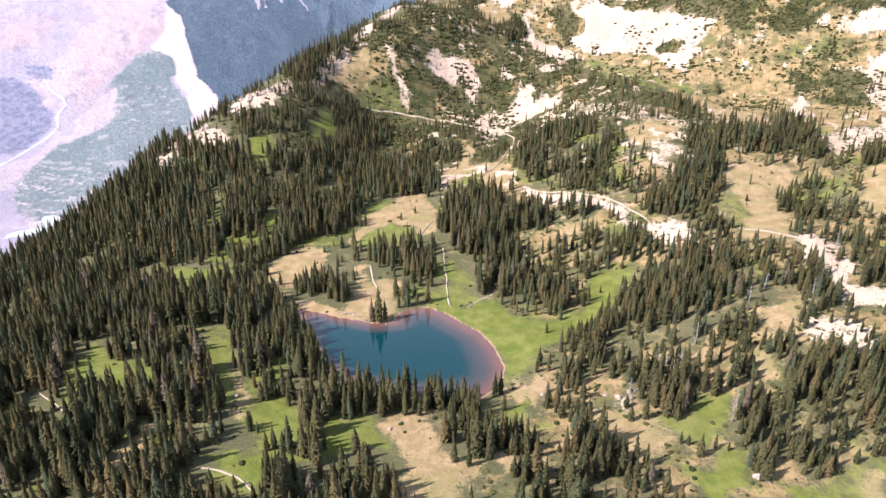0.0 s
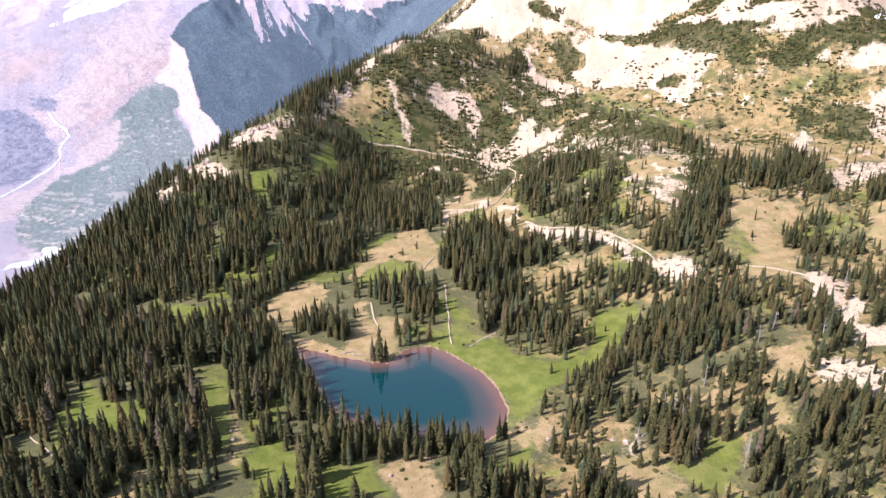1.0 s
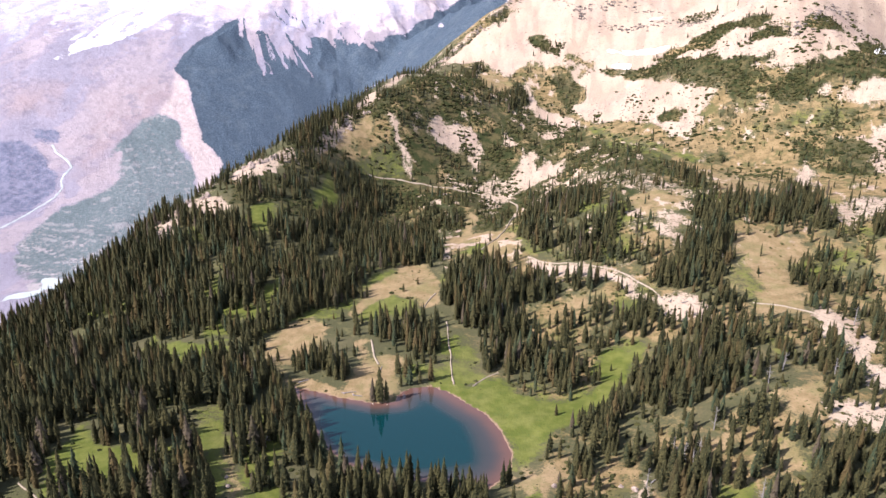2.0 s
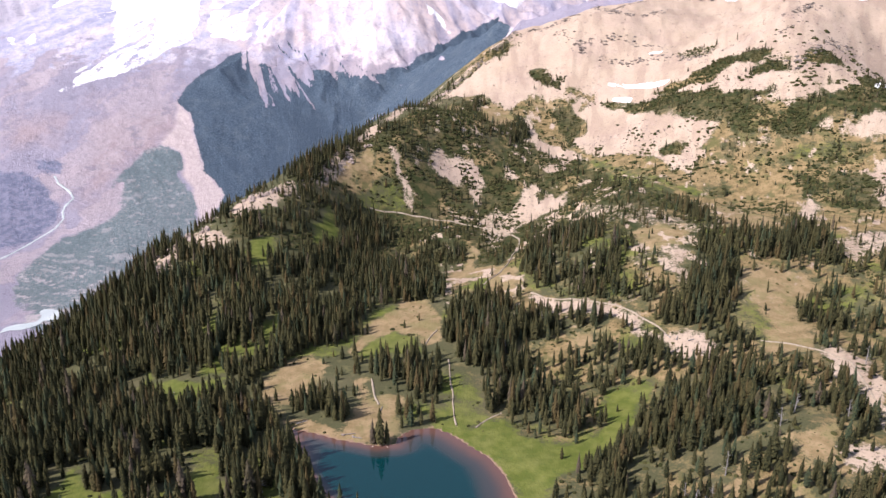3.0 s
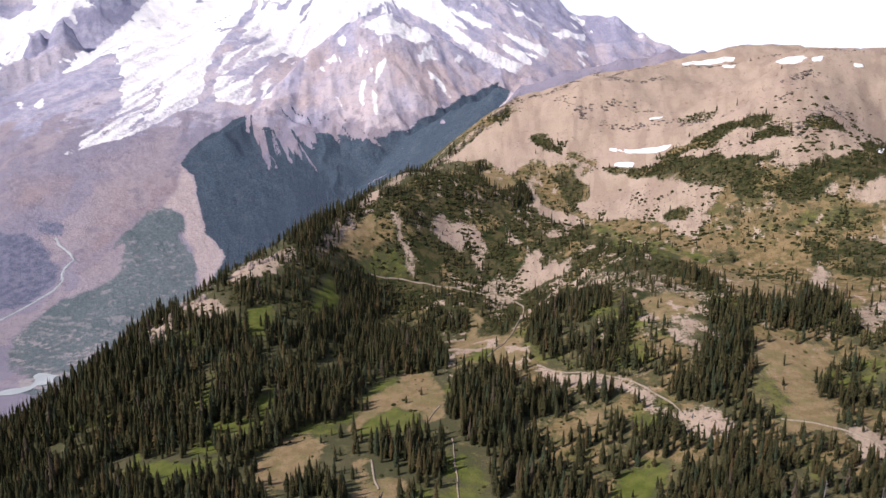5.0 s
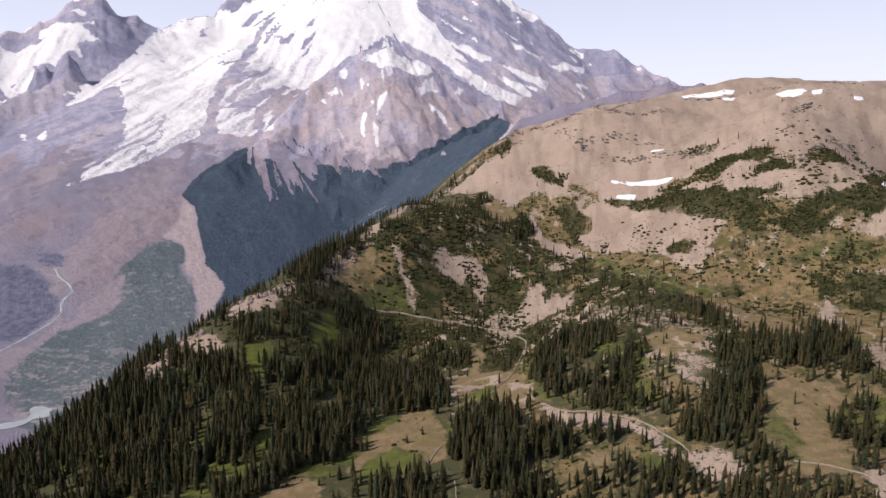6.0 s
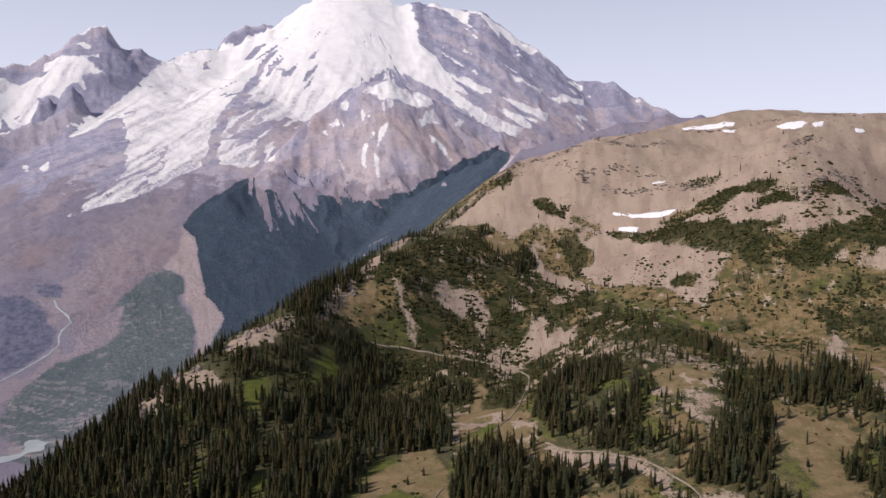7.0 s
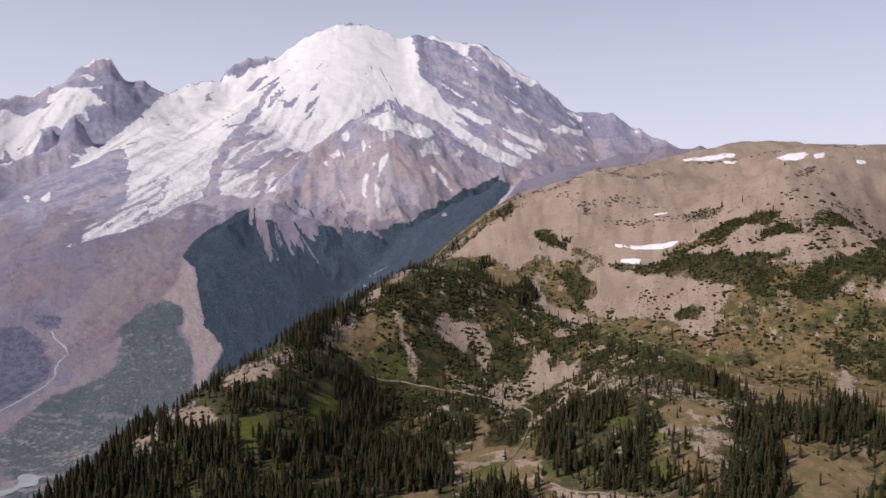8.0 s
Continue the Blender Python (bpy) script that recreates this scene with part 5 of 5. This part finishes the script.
# ---- low growth and loose stone ----
def clump(rng, sharp):
    """A low, uneven lump of about 20 faces."""
    bm = bmesh.new()
    bmesh.ops.create_icosphere(bm, subdivisions=1, radius=1)
    for v in bm.verts:
        v.co *= rng.uniform(0.7, 1.3) if not sharp else rng.uniform(0.6, 1.25)
        v.co.z = max(v.co.z, -0.25)
    bm.verts.index_update()
    v = np.array([p.co[:] for p in bm.verts])
    f = np.array([[q.index for q in p.verts] for p in bm.faces])
    bm.free()
    return v, f, 0


def grown(y):
    """Growth and stones get larger up the slopes."""
    return 1 + 0.7 * np.clip((y - 430) / 90, 0, 1)


def strew(name, seed, step, density, sizes, flat, mat, label, category, sharp=False, box=(-330, 520, 140, 960)):
    rng = np.random.default_rng(seed)
    x, y = np.meshgrid(np.arange(box[0], box[1], step), np.arange(box[2], box[3], step))
    x, y = (x + rng.uniform(-0.5, 0.5, x.shape) * step).ravel(), (y + rng.uniform(-0.5, 0.5, y.shape) * step).ravel()
    k = (np.abs(np.degrees(np.arctan2(x, y))) < 38) & (side(x, y, CREST) < 12) & (inside(x, y, LAKE) < -1.5)
    x, y = x[k], y[k]
    k = rng.uniform(0, 1, x.shape) < density(x, y)
    x, y = x[k], y[k]
    size = (sizes[0] + (sizes[1] - sizes[0]) * rng.uniform(0, 1, x.shape) ** 2) * grown(y)
    s = np.stack([x, y, height(x, y) - 0.05, rng.uniform(0, 6.28, x.shape), size * flat, 1 / flat * rng.uniform(0.8, 1.25, x.shape), rng.integers(0, 6, x.shape)], -1)
    v, f, m, tone = scatter([clump(rng, sharp) for _ in range(6)], s)
    tagged(new(name, sheet(name, v, f, [mat], {"tone": tone}, smooth=False)), label, category, kind="stuff")
    return len(x)


def shrub_density(x, y):
    a = paint(x, y, 2.0, 3.0)
    n = fbm(x, y, 18, 4, 91)
    d = a["shrub"] * (0.42 + n * 0.5) + a["brush"] * (0.34 + n * 0.6) + a["sward"] * (0.2 + n * 0.35) + 0.12 * a["tree"]
    d = d + a["dry"] * 0.05 * np.clip(n + 0.4, 0, 1.5) + a["green"] * 0.015 + a["scree"] * np.where(y < 690, 0.3, 0.07) * np.clip(n + 0.1, 0, 1) * (y < 740)
    for w, line in TRAILS:
        d = d * (np.abs(side(x, y, line)) > w * 0.5 + np.where(y > 430, 2.4, 0.6))
    return d


def rubble_density(x, y):
    n = fbm(x, y, 12, 3, 95)
    d = paint(x, y, 2.5, 3.0)["scree"] * (0.45 + 0.6 * n) * np.where(y > 700, 0.3, 1)
    rim = np.exp(-(((side(x, y, CREST) + 4) / 7) ** 2)) * (y > 400) * 0.55
    for w, line in TRAILS:
        d = d * (np.abs(side(x, y, line)) > w * 0.5)
    return np.maximum(d, rim)


strew("dwarf_shrubs", 12, 1.75, shrub_density, (0.3, 1.3), 0.75, LEAVES, "low green heather and dwarf shrubs on the slopes", "shrubs")
def ledge_density(x, y):
    d = np.zeros(x.shape)
    for line in LEDGES:
        d = np.maximum(d, np.exp(-((side(x, y, line) / 6) ** 2)) * (0.5 + 0.7 * fbm(x, y, 14, 3, 97)))
    return d


strew("dark_ledge_rocks", 14, 2.4, ledge_density, (0.35, 1.5), 0.6, DARKSTONE, "dark broken ledges on the bare slope", "rocks", True, (0, 620, 600, 1160))
strew("rubble", 13, 2.6, rubble_density, (0.2, 0.75), 0.7, STONE, "pale angular rubble strewn over the scree", "rocks", True)


def blob(rng, cuts, rx, ry, rz, jag):
    """An angular block of stone, flat below."""
    bm = bmesh.new()
    bmesh.ops.create_icosphere(bm, subdivisions=cuts, radius=1)
    off = rng.uniform(0, 50, 3)
    for v in bm.verts:
        k = noise.noise(Vector(v.co) * 1.3 + Vector(off)) * jag
        v.co = v.co * (1 + k)
        v.co = Vector((v.co.x * rx, v.co.y * ry, max(v.co.z, -0.35) * rz))
    for f in bm.faces:
        f.smooth = False
    return bm


def mesh_of(name, bm, mat):
    me = bpy.data.meshes.new(name)
    bm.to_mesh(me)
    bm.free()
    me.materials.append(mat)
    return me


def outcrop(x, y, size):
    rng = np.random.default_rng(int(abs(x * 7 + y)))
    base = new("rock_outcrop")
    base.location = (x, y, float(height(x, y)) - 0.4)
    for i in range(5):
        dx, dy = rng.normal(0, size * 0.8, 2)
        z = float(height(x + dx, y + dy)) - base.location.z - 0.3
        ob = part("rock", mesh_of("rock", blob(rng, 2, size * rng.uniform(0.5, 1), size * rng.uniform(0.5, 1), size * rng.uniform(0.5, 1.1), 0.55), STONE), base)
        ob.location, ob.rotation_euler = (dx, dy, z), (0, 0, rng.uniform(0, 6.3))
    tagged(base, "pale broken rock outcrop on the forest's edge above the valley", "rock", "outcrops along the crest")


for x, y, size in ((-199, 470, 3.2), (-190, 477, 2.4), (-178, 481, 3.4), (-168, 487, 2.6), (-151, 537, 3.0), (-142, 546, 2.6), (-136, 554, 2.4), (-204, 462, 2.8), (-24, 841, 2.6), (-15, 848, 2.0), (-9, 864, 2.8), (1, 872, 2.2), (11, 886, 2.4), (-187, 454, 2.6), (-95, 619, 2.0), (-87, 630, 2.4), (-72, 649, 2.0)):
    outcrop(x, y, size)


def boulder(x, y, size):
    rng = np.random.default_rng(int(abs(x * 3 + y * 5)))
    ob = new("boulder", mesh_of("boulder", blob(rng, 2, size, size * 0.8, size * 0.7, 0.5), STONE))
    ob.location, ob.rotation_euler = (x, y, float(height(x, y)) + size * 0.15), (0, 0, rng.uniform(0, 6))
    tagged(ob, "pale lichen-free boulder lying in the grass", "boulder", "boulders in the meadow")


for x, y, size in ((95, 163, 1.6), (97, 161, 1.0), (36, 207, 1.1), (62, 203, 1.3), (-18, 188, 0.9), (-74, 206, 1.0), (-76, 211, 0.8), (58, 205, 0.9), (-44, 271.5, 0.7), (-40, 270.5, 0.6), (-25, 263.5, 0.6), (-31, 264, 0.5)):
    boulder(x, y, size)


def stick(bm, a, c, r0, r1, n=5):
    """A tapered round stick from a to c."""
    a, c = Vector(a), Vector(c)
    q = (c - a).to_track_quat("Z", "Y").to_matrix()
    rings_ = [[bm.verts.new(p + q @ Vector((r * math.cos(6.283 * k / n), r * math.sin(6.283 * k / n), 0))) for k in range(n)] for p, r in ((a, r0), (c, r1))]
    for k in range(n):
        bm.faces.new((rings_[0][k], rings_[0][(k + 1) % n], rings_[1][(k + 1) % n], rings_[1][k]))
    bm.faces.new(rings_[0][::-1]), bm.faces.new(rings_[1])


def snag(x, y, tall, lean):
    rng = np.random.default_rng(int(abs(x * 11 + y * 3)))
    base = new("dead_tree")
    base.location = (x, y, float(height(x, y)) - 0.2)
    top = Vector((math.cos(rng.uniform(0, 6)) * lean * tall, math.sin(rng.uniform(0, 6)) * lean * tall, tall))
    bm = bmesh.new()
    stick(bm, (0, 0, 0), top * 0.55, 0.24, 0.16), stick(bm, top * 0.55, top, 0.16, 0.04)
    part("trunk", mesh_of("trunk", bm, SILVER), base)
    for i in range(15):
        q = rng.uniform(0.2, 0.97)
        a, long_ = rng.uniform(0, 6.3), (1.25 - q) * rng.uniform(1.5, 2.8)
        bm = bmesh.new()
        root = top * q
        mid_ = root + Vector((math.cos(a) * long_ * 0.6, math.sin(a) * long_ * 0.6, rng.uniform(-0.3, 0.5)))
        stick(bm, root, mid_, 0.07, 0.05, 4), stick(bm, mid_, mid_ + Vector((math.cos(a) * long_ * 0.5, math.sin(a) * long_ * 0.5, rng.uniform(0.1, 0.7))), 0.05, 0.02, 4)
        part("branch", mesh_of("branch", bm, SILVER), base)
    tagged(base, "bleached silver dead fir with bare branches", "dead tree", "dead firs among the living")


SNAGS = [(-93, 224), (-97, 203), (81, 214), (85, 212), (83, 209), (125, 250), (134, 258), (96, 187), (145, 353), (100, 194), (152, 253), (182, 294), (-122, 292), (-67, 230), (65, 201), (29, 338), (49, 362), (97, 229), (79, 217), (88, 216)]
for i, (x, y) in enumerate(SNAGS):
    snag(x, y, 7.0 + 3.5 * ((i * 37) % 10) / 10, 0.04 + 0.12 * ((i * 53) % 10) / 10)


def fallen_log(x, y, turn, long_):
    bm = bmesh.new()
    stick(bm, (-long_ / 2, 0, 0.2), (long_ / 2, 0, 0.25), 0.26, 0.14, 7)
    stick(bm, (long_ * 0.1, 0, 0.3), (long_ * 0.2, 0.5, 0.8), 0.06, 0.03, 4)
    ob = new("fallen_log", mesh_of("fallen_log", bm, SILVER))
    ob.location, ob.rotation_euler = (x, y, float(height(x, y))), (0, 0, radians(turn))
    tagged(ob, "bleached fallen log lying on the ground", "log", "fallen logs")


for x, y, turn, long_ in ((-42, 272, 10, 6), (-38, 269.5, -12, 4), (-63, 281, 30, 5), (112, 331, 60, 6), (118, 327, 20, 5), (108, 334, 110, 5), (70, 207, 40, 5), (-30, 291, 80, 5), (-88, 300, 15, 6)):
    fallen_log(x, y, turn, long_)


def snow_patch(*outline):
    """A lens of old snow on the slope."""
    p = np.array(outline, float)
    mid_ = p.mean(0)
    ring = []
    for a, c in zip(p, np.roll(p, -1, 0)):
        ring += [a + (c - a) * k / 6 for k in range(6)]
    ring = np.array(ring)
    for _ in range(2):
        ring = (np.roll(ring, 1, 0) + 2 * ring + np.roll(ring, -1, 0)) / 4
    ring = ring + (ring - mid_) * 0.22 * fbm(ring[:, 0], ring[:, 1], 7, 3, 17)[:, None]
    n, v, f = len(ring), [], []
    for share, lift in ((1.03, -0.4), (0.97, 0.25), (0.7, 0.5), (0.35, 0.6)):
        q = mid_ + (ring - mid_) * share
        v.append(np.concatenate([q, (height(q[:, 0], q[:, 1]) + lift)[:, None]], 1))
    v = np.concatenate(v + [np.array([[mid_[0], mid_[1], float(height(mid_[0], mid_[1])) + 0.6]])])
    for k in range(3):
        f += [(k * n + i, k * n + (i + 1) % n, (k + 1) * n + (i + 1) % n, (k + 1) * n + i) for i in range(n)]
    me = bpy.data.meshes.new("snow_patch")
    me.from_pydata(v.tolist(), [], f + [(3 * n + i, 3 * n + (i + 1) % n, 4 * n) for i in range(n)])
    me.polygons.foreach_set("use_smooth", [True] * len(me.polygons))
    me.materials.append(SNOWMAT)
    tagged(new("snow_patch", me), "leftover white snow patch on a bare stony slope", "snow", "snow patches on the bare slopes")


snow_patch((325, 1042), (360, 1030), (392, 1018), (396, 1032), (338, 1060))
snow_patch((407, 926), (420, 885), (417, 870), (399, 840), (397, 900))
snow_patch((417, 857), (428, 853), (411, 823), (399, 818))
snow_patch((187, 790), (209, 780), (230, 758), (223, 751), (189, 783))
snow_patch((174, 772), (194, 758), (189, 750), (174, 765))
snow_patch((228, 835), (243, 834), (239, 825), (228, 828))
snow_patch((375, 1014), (389, 1002), (382, 988), (371, 999))
snow_patch((443, 819), (455, 822), (452, 811), (441, 808))
snow_patch((177, 800), (184, 795), (182, 791), (176, 796))
snow_patch((358, 617), (372, 622), (392, 645), (372, 640))


def pond():
    ring = POND + [POND[0]]
    p = []
    for (ax, ay), (bx, by) in zip(ring, ring[1:]):
        p += [(ax + (bx - ax) * k / 6, ay + (by - ay) * k / 6) for k in range(6)]
    p = np.array(p)
    p = p + np.stack([fbm(p[:, 0], p[:, 1], 30, 3, 18), fbm(p[:, 0], p[:, 1], 30, 3, 19)], -1) * 10
    me = bpy.data.meshes.new("glacial_pond")
    me.from_pydata([(x, y, -469.0) for x, y in p], [], [tuple(range(len(p)))])
    me.materials.append(MILKY)
    tagged(new("glacial_pond", me), "milky pale glacial pond on the valley floor", "pond", kind="structure")


pond()
ribbon("river", 6.5, RIVER, MILKY, 0.8, "thin braided milky river on the gravel flats", "river")
